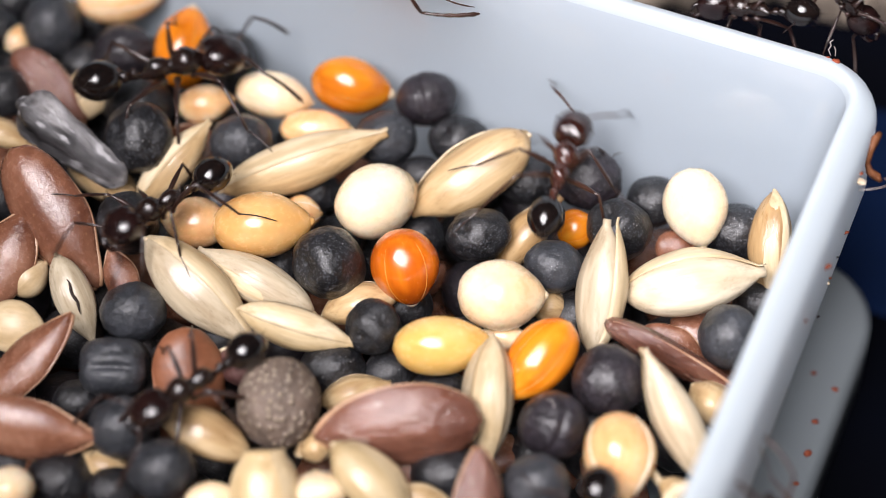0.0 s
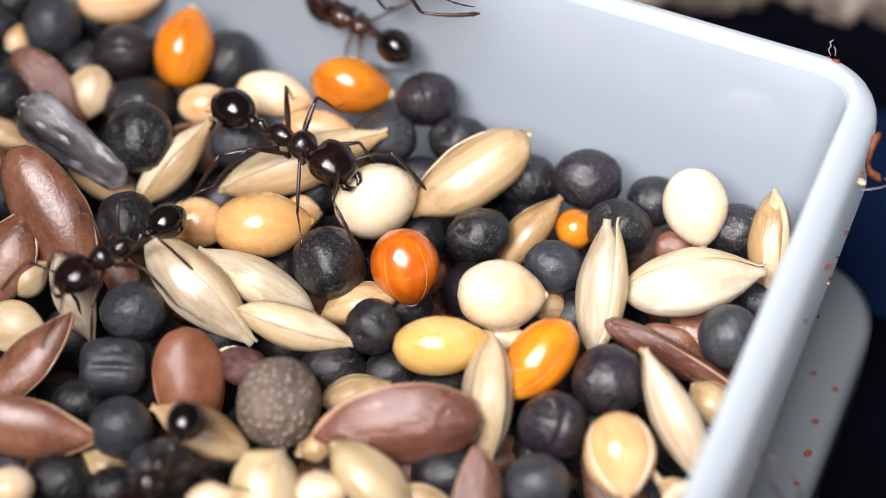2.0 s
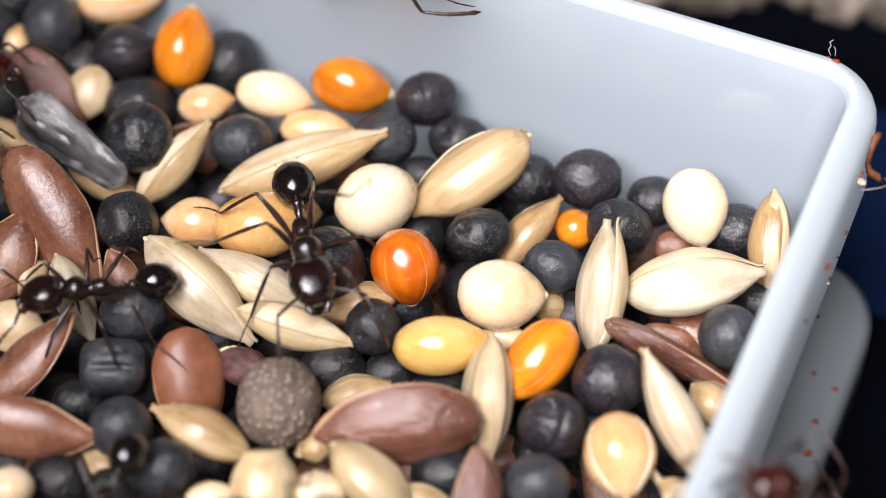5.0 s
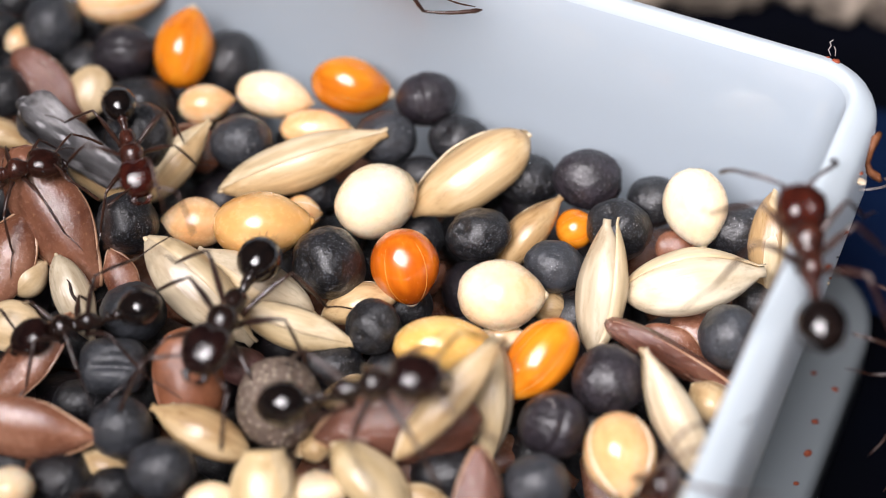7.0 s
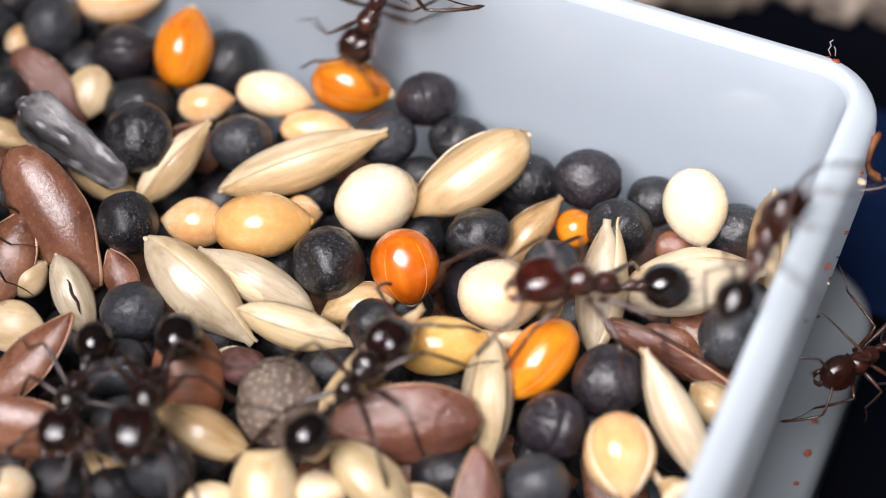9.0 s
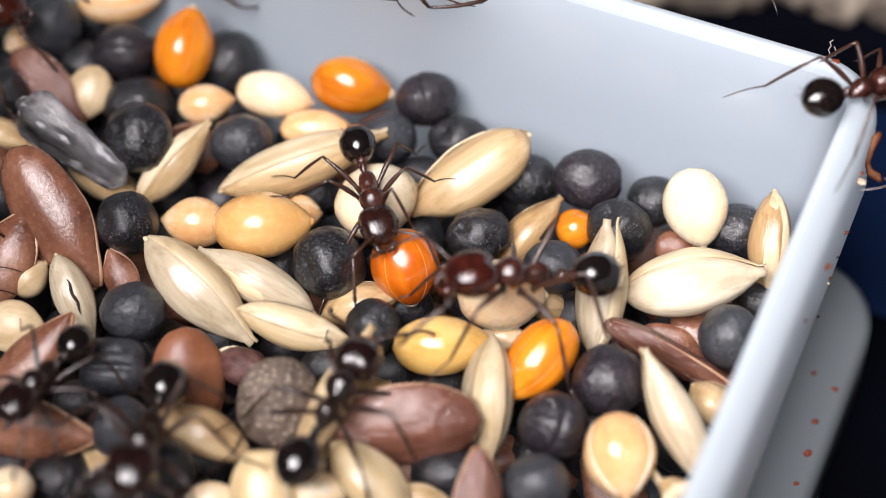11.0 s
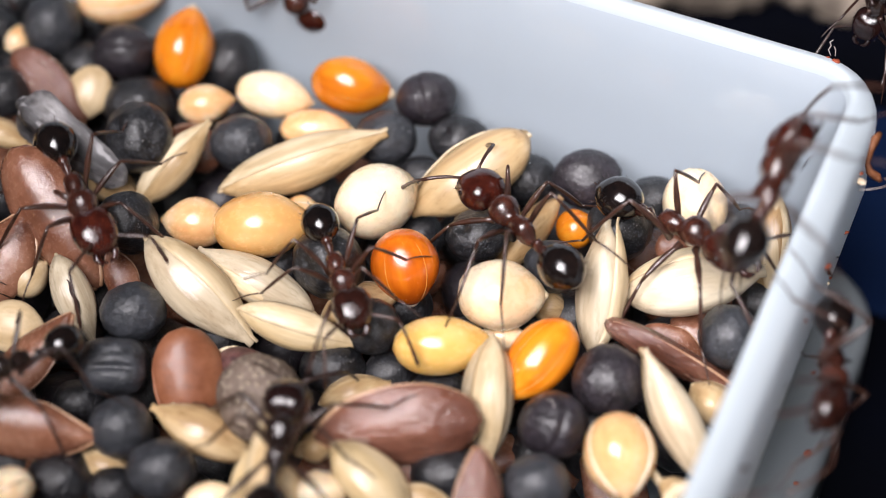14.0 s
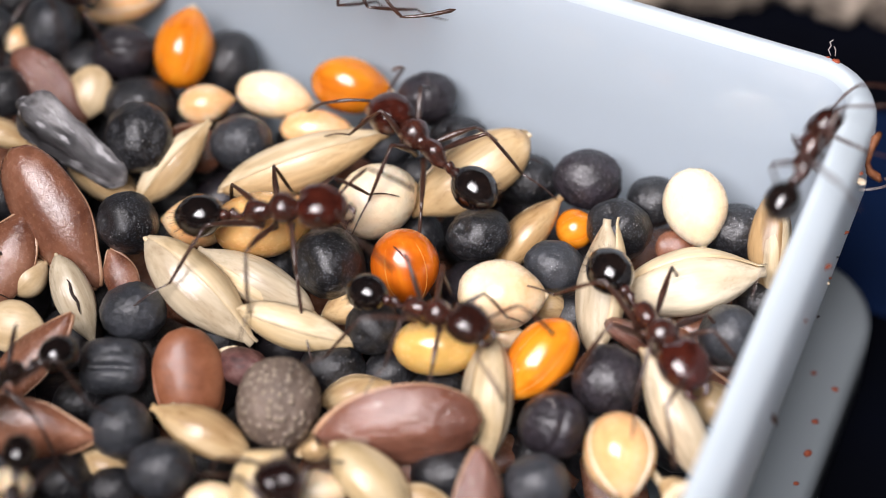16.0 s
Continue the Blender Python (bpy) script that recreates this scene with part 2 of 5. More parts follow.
def lathe(bm, profile, segs, cross=None):
    """A closed surface about the x axis: profile rows (x, half width y, half height z, offset z)."""
    rings = []
    for x, ry, rz, oz in profile:
        ring = []
        for i in range(segs):
            a = 2 * math.pi * i / segs
            k = cross(a, x) if cross else 1.0
            ring.append(bm.verts.new((x, ry * k * math.cos(a), rz * k * math.sin(a) + oz)))
        rings.append(ring)
    for r0, r1 in zip(rings, rings[1:]):
        for i in range(segs):
            bm.faces.new((r0[i], r0[(i + 1) % segs], r1[(i + 1) % segs], r1[i]))
    bm.faces.new(rings[0][::-1])
    bm.faces.new(rings[-1])
    return rings


def tube(bm, points, radii, segs=6):
    """A round tapering limb through points."""
    rings = []
    pts = [Vector(p) for p in points]
    for i, (p, r) in enumerate(zip(pts, radii)):
        d = (pts[min(i + 1, len(pts) - 1)] - pts[max(i - 1, 0)]).normalized()
        side = d.cross(Vector((0, 0, 1)))
        if side.length < 1e-3:
            side = Vector((0, 1, 0))
        side.normalize()
        up = side.cross(d)
        rings.append([bm.verts.new(p + side * (r * math.cos(2 * math.pi * k / segs)) + up * (r * math.sin(2 * math.pi * k / segs)))
                      for k in range(segs)])
    for r0, r1 in zip(rings, rings[1:]):
        for k in range(segs):
            bm.faces.new((r0[k], r0[(k + 1) % segs], r1[(k + 1) % segs], r1[k]))
    bm.faces.new(rings[0][::-1])
    bm.faces.new(rings[-1])


def rough_up(bm, amount, size, shift, fine=0.0):
    for v in bm.verts:
        n = v.co.normalized() if v.co.length > 1e-6 else Vector((0, 0, 1))
        v.co += n * (amount * noise.noise(v.co * size + Vector((shift, shift * 0.7, 3))))
        if fine:
            v.co += n * (fine * noise.noise(v.co * size * 4 + Vector((9, shift, 1))))


# ---- the seed kinds, unit shapes one millimetre in half length ----
def rape_mesh(k):
    bm = bmesh.new()
    bmesh.ops.create_icosphere(bm, subdivisions=5, radius=1)
    for v in bm.verts:
        c = v.co.copy()
        if k == 4:          # two wrinkles side by side
            v.co *= (abs(c.x) ** 2.8 + abs(c.y) ** 2.8 + abs(c.z) ** 2.2) ** (-1 / 2.6)
            for y, deep in ((-0.10, 0.17), (0.42, 0.05)):
                v.co *= 1 - deep * math.exp(-((c.y - y + 0.12 * c.x * c.x) / 0.12) ** 2) * max(0, c.z) * max(0, 1 - 1.4 * abs(c.x - 0.15) ** 2)
        elif k % 3 == 1:    # a groove across
            v.co *= 1 - 0.07 * math.exp(-((c.y - 0.18) / 0.10) ** 2) * max(0, c.z + 0.25)
        if k % 3 == 2:      # two dents
            for d, w in ((Vector((0.35, -0.45, 0.82)), 0.35), (Vector((-0.5, 0.4, 0.75)), 0.28)):
                v.co *= 1 - 0.15 * math.exp(-((c.normalized() - d).length / w) ** 2)
    rough_up(bm, 0.06 if k in (0, 1, 4) else 0.10, 1.3, k * 5.1, 0.02)
    rough_up(bm, 0.02, 2.6, 4 + k * 2.3)
    rough_up(bm, 0.014, 13, k * 1.9)
    return mesh_of("rape", bm, (M_SLATE, M_PURPLE, M_BLACK, M_BLACK, M_SLATE, M_BLACK, M_DRIED)[k])


def millet_profile(tip):
    """Half outline of a millet hull, blunt behind and drawn out to a short point in front."""
    rows = []
    for i in range(27):
        u = -1 + 2 * i / 26
        r = (1 - abs(u) ** 2.1) ** 0.5 if u < 0 else (1 - u ** 2.0) ** 0.66
        x = u + (tip * (u - 0.7) if u > 0.7 else 0)
        rows.append((x, max(r, 0.035), max(r, 0.035) * 0.92, 0))
    return rows


def millet_mesh(k, mat):
    bm = bmesh.new()
    lathe(bm, millet_profile(0.20 + 0.1 * k), 32, lambda a, x: 1 - 0.018 * math.exp(-(abs(abs((a % math.pi) - math.pi / 2) - 0.62) / 0.07) ** 2))
    rough_up(bm, 0.05, 1.1, 3 + k * 7.7)
    return mesh_of("millet", bm, mat)


def millet_seams(k, mat):
    """The two pale lines along the hull's edges."""
    bm = bmesh.new()
    prof = [p for p in millet_profile(0.20 + 0.1 * k) if -0.8 <= p[0] <= 1.05]
    for a in (math.pi / 2 - 0.62, math.pi / 2 + 0.62, math.pi * 1.5 - 0.62, math.pi * 1.5 + 0.62):
        pts = [Vector((x, ry * math.cos(a), rz * math.sin(a))) * 0.986 for x, ry, rz, oz in prof]
        tube(bm, pts, [(0.009 + 0.013 * (i / len(pts))) * (0.8 if mat is M_SEAM else 1.9) for i in range(len(pts))], 5)
    rough_up(bm, 0.05, 1.1, 3 + k * 7.7)
    return mesh_of("seam", bm, mat)


def millet_tip(k, mat):
    bm = bmesh.new()
    x1 = 1 + (0.20 + 0.1 * k) * 0.3
    f = 1.3 if mat is M_TIP else 1.0
    lathe(bm, [(x1 - 0.16, 0.20 * f, 0.18 * f, 0), (x1 - 0.09, 0.185 * f, 0.17 * f, 0), (x1 - 0.02, 0.135 * f, 0.125 * f, 0), (x1 + 0.035 * f, 0.055, 0.055, 0)], 16)
    rough_up(bm, 0.05, 1.1, 3 + k * 7.7)
    return mesh_of("tip", bm, mat)


def canary_profile(sharp, blunt=0):
    rows = []
    for i in range(27):
        u = -1 + 2 * i / 26
        r = (max(0.0, 1 - abs(u) ** (1.75 if u > 0 else 2.1))) ** (0.88 if u > 0 else 0.62)
        if blunt:
            r = (max(0.0, 1 - abs(u) ** 2.6)) ** 0.5 if u < 0 else (max(0.0, 1 - u ** 2.0)) ** 0.8
        if blunt == 2:
            r = max((max(0.0, 1 - abs(u) ** 4.0)) ** 0.5, 0.62) if u < 0 else r
        r = max(r, 0.17 if u > 0 else 0.16)
        rows.append((u * (1.0 + (sharp * max(0, u - 0.8))), r * 0.42, r * 0.36, 0.05 * (1 - u * u)))
    return rows


def canary_mesh(k, mat):
    bm = bmesh.new()

    def keel(a, x):
        s = 1.0
        for at in (0.35, 1.15, 1.95, 2.75, 4.7):
            d = (a - at + math.pi) % (2 * math.pi) - math.pi
            s += 0.045 * math.exp(-(d / 0.085) ** 2)
        return s
    lathe(bm, canary_profile(0.25, {7: 1, 10: 2}.get(k, 0)), 40, keel)
    rough_up(bm, 0.03, 1.6, 11 + k * 4.3)
    return mesh_of("canary", bm, mat)


def canary_flap(k, blunt=0):
    """The outer half of the hull, lapping over the seed and gaping at the tip."""
    bm = bmesh.new()
    prof = canary_profile(0.25, blunt)
    n = 9
    shells = []
    for off in ((1.022, 1.05, 1.05)[k], 1.0):
        grid = []
        for x, ry, rz, oz in prof:
            row = []
            gape = (0.03, 0.15, 0.20)[k] * max(0, (x if k < 2 else -x) - 0.25)
            for i in range(n):
                a = -0.35 + 1.5 * i / (n - 1)
                row.append(bm.verts.new((x * (1.03 if k == 0 else 1.05), ry * off * 1.02 * math.cos(a) + gape, rz * off * 1.02 * math.sin(a) + oz + gape * 0.5)))
            grid.append(row)
        shells.append(grid)
    for grid in shells:
        for r0, r1 in zip(grid, grid[1:]):
            for i in range(n - 1):
                bm.faces.new((r0[i], r0[i + 1], r1[i + 1], r1[i]))
    o, q = shells
    for r in range(len(prof) - 1):
        for i in (0, n - 1):
            bm.faces.new((o[r][i], o[r + 1][i], q[r + 1][i], q[r][i]))
    for r in (0, len(prof) - 1):
        for i in range(n - 1):
            bm.faces.new((o[r][i], o[r][i + 1], q[r][i + 1], q[r][i]))
    rough_up(bm, 0.03, 1.6, 11 + k * 4.3)
    return mesh_of("husk", bm, M_HUSK)


def canary_nub(k):
    """The stub of the stalk at the blunt end."""
    bm = bmesh.new()
    lathe(bm, [(-1.045, 0.02, 0.02, 0), (-1.02, 0.04, 0.04, 0), (-0.99, 0.045, 0.045, 0), (-0.96, 0.06, 0.06, 0)], 10)
    rough_up(bm, 0.03, 9, k)
    return mesh_of("stub", bm, M_HUSK)


def flax_outline(u, oval=False):
    """Half width: broad and round behind, drawn in to a small rounded beak unless the seed is a plain oval."""
    if oval:
        return max((max(0.0, 1 - abs(u) ** 2.2)) ** 0.5, 0.05)
    r = (max(0.0, 1 - abs(u) ** 2.3)) ** 0.5
    if u > 0.0:
        r *= 1 - 0.52 * u ** 1.5
    if u > 0.68:
        r = max(r, 0.27 * max(0.0, 1 - ((u - 0.74) / 0.26) ** 2) ** 0.5)
    return max(r, 0.05)


def flax_mesh(k):
    bm = bmesh.new()
    rows = []
    for i in range(31):
        u = -1 + 2 * i / 30
        r = flax_outline(u, k == 2)
        rows.append((u + 0.07 * max(0, u - 0.9) * 10 * 0.4, r * 0.5, 0.035 + 0.29 * r ** 0.8, 0))

    def lens(a, x):
        return (abs(math.cos(a)) ** 1.85 + abs(math.sin(a)) ** 1.85) ** (-1 / 1.85) * (0.93 + 0.07 * abs(math.cos(a)) ** 6)
    lathe(bm, rows, 40, lens)
    for v in bm.verts:
        v.co.y += 0.16 * max(0, v.co.x - 0.6) ** 1.5
    rough_up(bm, 0.04, 1.5, 21 + k * 3.9)
    return mesh_of("flax", bm, (M_FLAX, M_FLAX, M_FLAX_TAN, M_FLAX_WET)[k])


def flax_rim(k):
    bm = bmesh.new()
    pts = []
    for i in range(25):
        u = -0.92 + 1.93 * i / 24
        pts.append((u, 0.487 * flax_outline(min(u, 1), k == 2), 0))
    low = [(x, -y, z) for x, y, z in pts]
    for line, share in ((pts, 0.75), (low, 1.0)):
        tube(bm, line, [(0.012 + 0.042 * (i / 24) ** 1.5) * share for i in range(25)], 6)
    for v in bm.verts:
        v.co.y += 0.16 * max(0, v.co.x - 0.6) ** 1.5
    rough_up(bm, 0.04, 1.5, 21 + k * 3.9)
    return mesh_of("edge", bm, M_FLAX_TAN if k == 2 else M_FLAX_RIM)


def niger_mesh(k):
    bm = bmesh.new()
    rows = []
    for i in range(21):
        u = -1 + 2 * i / 20
        r = 0.40 * (1 - 0.50 * ((u + 1) / 2) ** 1.5) * min(1, ((1 + u) * 2.5) ** 0.5 + 0.2) * min(1, ((1 - u) * 4) ** 0.5 + 0.15)
        rows.append((u, r, r * 0.82, 0.06 * (1 - u * u)))
    lathe(bm, rows, 28, lambda a, x: 1 + 0.17 * math.cos(4 * a + 0.4) + 0.03 * math.cos(9 * a))
    rough_up(bm, 0.06, 2.4, k * 3, 0.012)
    rough_up(bm, 0.03, 6, 3)
    return mesh_of("niger", bm, M_GREY)


def vetch_mesh(k):
    bm = bmesh.new()
    bmesh.ops.create_icosphere(bm, subdivisions=5, radius=1)
    for v in bm.verts:
        c = v.co.copy()
        v.co *= 1 + 0.018 * noise.noise(c * 9) + 0.012 * noise.noise(c * 17) - 0.05 * math.exp(-(c.x / 0.07) ** 2) * max(0, c.z)
    rough_up(bm, 0.06, 1.2, 2)
    return mesh_of("vetch", bm, M_VETCH)


def vetch_scar():
    bm = bmesh.new()
    tube(bm, [(0.03 * math.sin(9 * a), 0.985 * math.sin(a), 0.90 * math.cos(a) + 0.01) for a in (-0.9, -0.6, -0.3, 0.0, 0.3)], [0.012, 0.03, 0.035, 0.03, 0.012], 6)
    return mesh_of("scar", bm, M_TIP)


SCAR = vetch_scar()
RAPE = [rape_mesh(k) for k in range(7)]
MILLET = {c: [millet_mesh(k, m) for k in range(2)] for c, m in
          (("cream", M_CREAM), ("peach", M_PEACH), ("amber", M_AMBER), ("straw", M_GRAIN), ("ivory", M_IVORY), ("yellow", M_YELLOW), ("orange", M_ORANGE), ("russet", M_RED))}
SEAMS = [millet_seams(k, M_SEAM) for k in range(2)]
PALE_SEAMS = [millet_seams(k, M_SEAM_PALE) for k in range(2)]
TIPS = {c: [millet_tip(k, M_TIP if c in ("orange", "russet") else MILLET[c][0].materials[0]) for k in range(2)] for c in MILLET}
CANARY = [canary_mesh(k % 3, (M_STRAW, M_PALE, M_GOLD)[k // 3]) for k in range(8)] + [canary_mesh(7, M_STRAW), canary_mesh(10, M_GOLD), canary_mesh(1, M_TAWNY)]
FLAPS, NUB = [canary_flap(k) for k in range(3)] + [canary_flap(0, 2)], canary_nub(0)
FLAX, FLAX_RIM = [flax_mesh(k) for k in range(4)], [flax_rim(k) for k in range(4)]
NIGER, VETCH = [niger_mesh(0)], [vetch_mesh(0)]


SEED_FORMS = []     # centre and inverse form of each seed, for the feet that tread on it
SEED_SHAPES = {"canary_seed": (1.0, 0.42, 0.38), "flaxseed": (1.0, 0.5, 0.3), "niger_seed": (1.0, 0.38, 0.32)}


def seat(name, me, at, turn, size, label, category, group=""):
    """Sets one seed: centre in mm, Euler turn in degrees, half lengths in mm along its own axes."""
    ob = new(name, me)
    ob.matrix_basis = (pose(at[0] * MM, at[1] * MM, at[2] * MM, *turn)
                       @ Matrix.Diagonal((*size, 1)))
    form = ob.matrix_basis.to_3x3() @ Matrix.Diagonal(SEED_SHAPES.get(name, (1.0, 1.0, 1.0)))
    SEED_FORMS.append((tuple(at), (form @ form.transposed()).inverted()))
    return tagged(ob, label, category, group)


def rape(k, at, turn, size, label="matte blue-black round rapeseed lying in the seed mix"):
    return seat("rapeseed", RAPE[k], at, turn, size, label, "seed", "black round seeds")


def millet(colour, k, at, turn, size, label=""):
    ob = seat("millet_seed", MILLET[colour][k], at, turn, size,
              label or f"glossy {colour} millet grain with a short tip among seeds", "seed", "millet grains")
    if colour in ("orange", "russet") or (colour == "peach" and k == 0):
        part("seam", (SEAMS if colour in ("orange", "russet") else PALE_SEAMS)[k], ob, "pale raised hull seam")
    part("tip", TIPS[colour][k], ob, "short drawn-out tip")
    return ob


def canary(k, at, turn, size, flap=-1, label="straw-coloured pointed canary seed with a shiny hull"):
    ob = seat("canary_seed", CANARY[k], at, turn, size, label, "seed", "canary seeds")
    if flap >= 0:
        part("husk", FLAPS[flap], ob, "dry outer husk lapping open")
    if k == 10:
        tagged(ob, "tawny brown canary seed with a shiny dry hull")
    if k != 9:
        part("stub", NUB, ob, "small pale stalk stub")
    return ob


def slit_mesh():
    """A narrow dark gap where the two hull halves stand apart."""
    bm = bmesh.new()
    tube(bm, [(-0.42 + 0.09 * i, 0.02 * math.sin(i * 1.3), 0.45 * math.sqrt(1 - (-0.42 + 0.09 * i) ** 2 * 0.75)) for i in range(10)],
         [0.006, 0.02, 0.028, 0.034, 0.03, 0.036, 0.03, 0.026, 0.016, 0.006], 6)
    return mesh_of("slit", bm, M_CRUMB)


def flax(k, at, turn, size, label="glossy reddish-brown flat flaxseed with a pale edge"):
    if k == 2:
        label = "satin orange-brown flat oval flaxseed"
    elif k == 3:
        label = "wrinkled purple-brown flaxseed with a shiny crinkled skin"
    ob = seat("flaxseed", FLAX[k], at, turn, size, label, "seed", "flaxseeds")
    part("edge", FLAX_RIM[k], ob, "" if k == 2 else "pale translucent edge")
    return ob


def niger_end():
    """The pale frayed scar at the broad end."""
    bm = bmesh.new()
    lathe(bm, [(-1.03, 0.03, 0.03, 0.0), (-1.02, 0.10, 0.085, 0.0), (-0.985, 0.14, 0.12, 0.002), (-0.95, 0.12, 0.10, 0.003)], 14)
    rough_up(bm, 0.05, 7, 2)
    return mesh_of("scar", bm, M_GREY)


NIGER_END = niger_end()


def niger(at, turn, size):
    ob = seat("niger_seed", NIGER[0], at, turn, size, "dark grey streaked angular niger seed", "seed")
    part("scar", NIGER_END, ob, "grey frayed scar at the end")
    return ob


def vetch(at, turn, size):
    ob = seat("vetch_seed", VETCH[0], at, turn, size, "rough speckled grey-brown round vetch seed", "seed")
    part("scar", SCAR, ob, "pale seed scar")
    return ob


def flake_mesh(k):
    """A torn, curled scrap of hull."""
    bm = bmesh.new()
    n, rows = 7, []
    for side in (1.0, 0.94):
        grid = []
        for i in range(9):
            u = -1 + 2 * i / 8
            w = math.sqrt(max(0.04, 1 - u * u)) * (0.9 + 0.2 * noise.noise(Vector((u * 3, k, 0))))
            grid.append([bm.verts.new((u, 0.45 * w * math.sin(-1.1 + 2.2 * j / (n - 1)) * side,
                                       0.42 * w * side * math.cos(-1.1 + 2.2 * j / (n - 1)) + 0.1 * u * u)) for j in range(n)])
        rows.append(grid)
    for grid in rows:
        for r0, r1 in zip(grid, grid[1:]):
            for j in range(n - 1):
                bm.faces.new((r0[j], r0[j + 1], r1[j + 1], r1[j]))
    o, q = rows
    for i in range(8):
        for j in (0, n - 1):
            bm.faces.new((o[i][j], o[i + 1][j], q[i + 1][j], q[i][j]))
    for i in (0, 8):
        for j in range(n - 1):
            bm.faces.new((o[i][j], o[i][j + 1], q[i][j + 1], q[i][j]))
    rough_up(bm, 0.08, 2.5, k * 3.3)
    return mesh_of("flake", bm, M_HUSK)


FLAKES = [flake_mesh(k) for k in range(3)]


def flake(k, at, turn, size):
    return seat("husk_flake", FLAKES[k], at, turn, size, "thin dry straw-coloured flake of torn husk", "husk", "husk flakes")


# ---- the box: translucent storage box, yawed 23.5 degrees, open on top ----
RIM_Z, FLOOR_Z, YAW = 5.68, -9.0, radians(-23.5)
ROT = Matrix.Rotation(YAW, 4, "Z")
CORNER = Vector((15.57, 3.32, 0))       # outer corner of the rim, back and right


def rounded(x0, y0, x1, y1, r, n=8):
    """A rounded rectangle in the box's own directions; its back right corner is at (x1, y1)."""
    pts = []
    for cx, cy, a0 in ((x1 - r, y1 - r, 0), (x0 + r, y1 - r, 90), (x0 + r, y0 + r, 180), (x1 - r, y0 + r, 270)):
        for i in range(n + 1):
            a = radians(a0 + 90 * i / n)
            pts.append((cx + r * math.cos(a), cy + r * math.sin(a)))
    return pts


def loops(bm, rows):
    """Rings about the box: inset, corner radius, height and how fast that height falls towards the front."""
    rings = []
    for inset, r, z, *fall in rows:
        drop = fall[0] if fall else 0.0
        rings.append([bm.verts.new((x, y, z - drop * min(max(-y - 2.0, 0.0), 18.0))) for x, y in rounded(-62 + inset, -46 + inset, -inset, -inset, r)])
    for r0, r1 in zip(rings, rings[1:]):
        n = len(r0)
        for i in range(n):
            bm.faces.new((r0[i], r0[(i + 1) % n], r1[(i + 1) % n], r1[i]))
    return rings


BOX_AT = Matrix.Translation(CORNER * MM) @ ROT
box = new("storage_box")
box.matrix_basis = BOX_AT
tagged(box, "translucent white plastic storage box holding the seed mix", "box")
bm = bmesh.new()
loops(bm, [(0.30, 1.7, 1.2, 0.24), (-0.02, 2.0, 1.15, 0.24), (-0.12, 2.1, 1.35, 0.24), (-0.10, 2.3, 2.0, 0.18), (-0.06, 2.6, RIM_Z - 1.1), (-0.02, 2.6, RIM_Z - 0.58), (0.04, 2.55, RIM_Z - 0.40),
           (0.14, 2.4, RIM_Z - 0.25), (0.30, 2.2, RIM_Z - 0.10), (0.52, 1.95, RIM_Z + 0.05), (0.74, 1.7, RIM_Z + 0.17), (0.88, 1.55, RIM_Z + 0.20), (0.99, 1.42, RIM_Z + 0.14), (1.06, 1.36, RIM_Z), (1.10, 1.32, RIM_Z - 0.25)])
part("rim", mesh_of("rim", bm, M_RIM), box, "thick rounded milky rim with a deep lip")
bm = bmesh.new()
rings = loops(bm, [(1.10, 1.32, RIM_Z - 0.25), (1.16, 1.3, RIM_Z - 0.75), (1.22, 1.3, RIM_Z - 1.2), (1.4, 1.2, 1.0), (1.75, 1.3, FLOOR_Z + 1.4), (2.2, 1.5, FLOOR_Z + 0.4), (3.2, 2.0, FLOOR_Z)])
bm.faces.new(rings[-1])
part("liner_wall", mesh_of("liner_wall", bm, M_PLASTIC), box)
bm = bmesh.new()
rings = loops(bm, [(0.30, 1.7, 1.2, 0.24), (0.62, 1.8, 1.1, 0.24), (0.75, 1.8, 0.6, 0.24), (0.85, 1.9, FLOOR_Z + 1.2), (1.1, 2.2, FLOOR_Z + 0.2), (1.7, 2.4, FLOOR_Z - 0.4)])
bm.faces.new(rings[-1])
part("outer_wall", mesh_of("outer_wall", bm, M_OUTER), box)
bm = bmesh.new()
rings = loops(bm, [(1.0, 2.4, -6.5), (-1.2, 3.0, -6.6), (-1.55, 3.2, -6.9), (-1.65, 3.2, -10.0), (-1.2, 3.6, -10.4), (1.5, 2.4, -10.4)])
part("skirt", mesh_of("skirt", bm, M_SKIRT_SHADED), box, "wider plastic base skirt, coloured darker to stand for shade")

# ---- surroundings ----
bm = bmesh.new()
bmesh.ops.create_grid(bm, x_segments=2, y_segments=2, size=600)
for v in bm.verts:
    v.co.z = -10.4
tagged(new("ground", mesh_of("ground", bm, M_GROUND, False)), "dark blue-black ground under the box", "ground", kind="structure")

bm = bmesh.new()
rows = []
for y, z in ((2.6, -10.39), (2.5, -10.25), (2.65, -10.15), (3.2, -10.12), (5, -10.12), (8, -10.12), (11, -10.12), (13.6, -10.14), (13.9, -10.2), (13.95, -10.39)):
    rows.append([bm.verts.new((x, y + 0.25 * noise.noise(Vector((x * 0.35, 0, 2))) if y < 8 else y + 0.7 * noise.noise(Vector((x * 0.21, 4, y))), z)) for x in range(-160, 161, 2)])
for r0, r1 in zip(rows, rows[1:]):
    for i in range(len(r0) - 1):
        bm.faces.new((r0[i], r0[i + 1], r1[i + 1], r1[i]))
bm.faces.new(rows[0] + rows[-1][::-1])
for i in (0, -1):
    bm.faces.new([r[i] for r in rows])
cloth = new("cloth", mesh_of("cloth", bm, M_CLOTH))
cloth.matrix_basis = BOX_AT
tagged(cloth, "dark navy blue strip of cloth lying behind the box", "cloth", kind="structure")


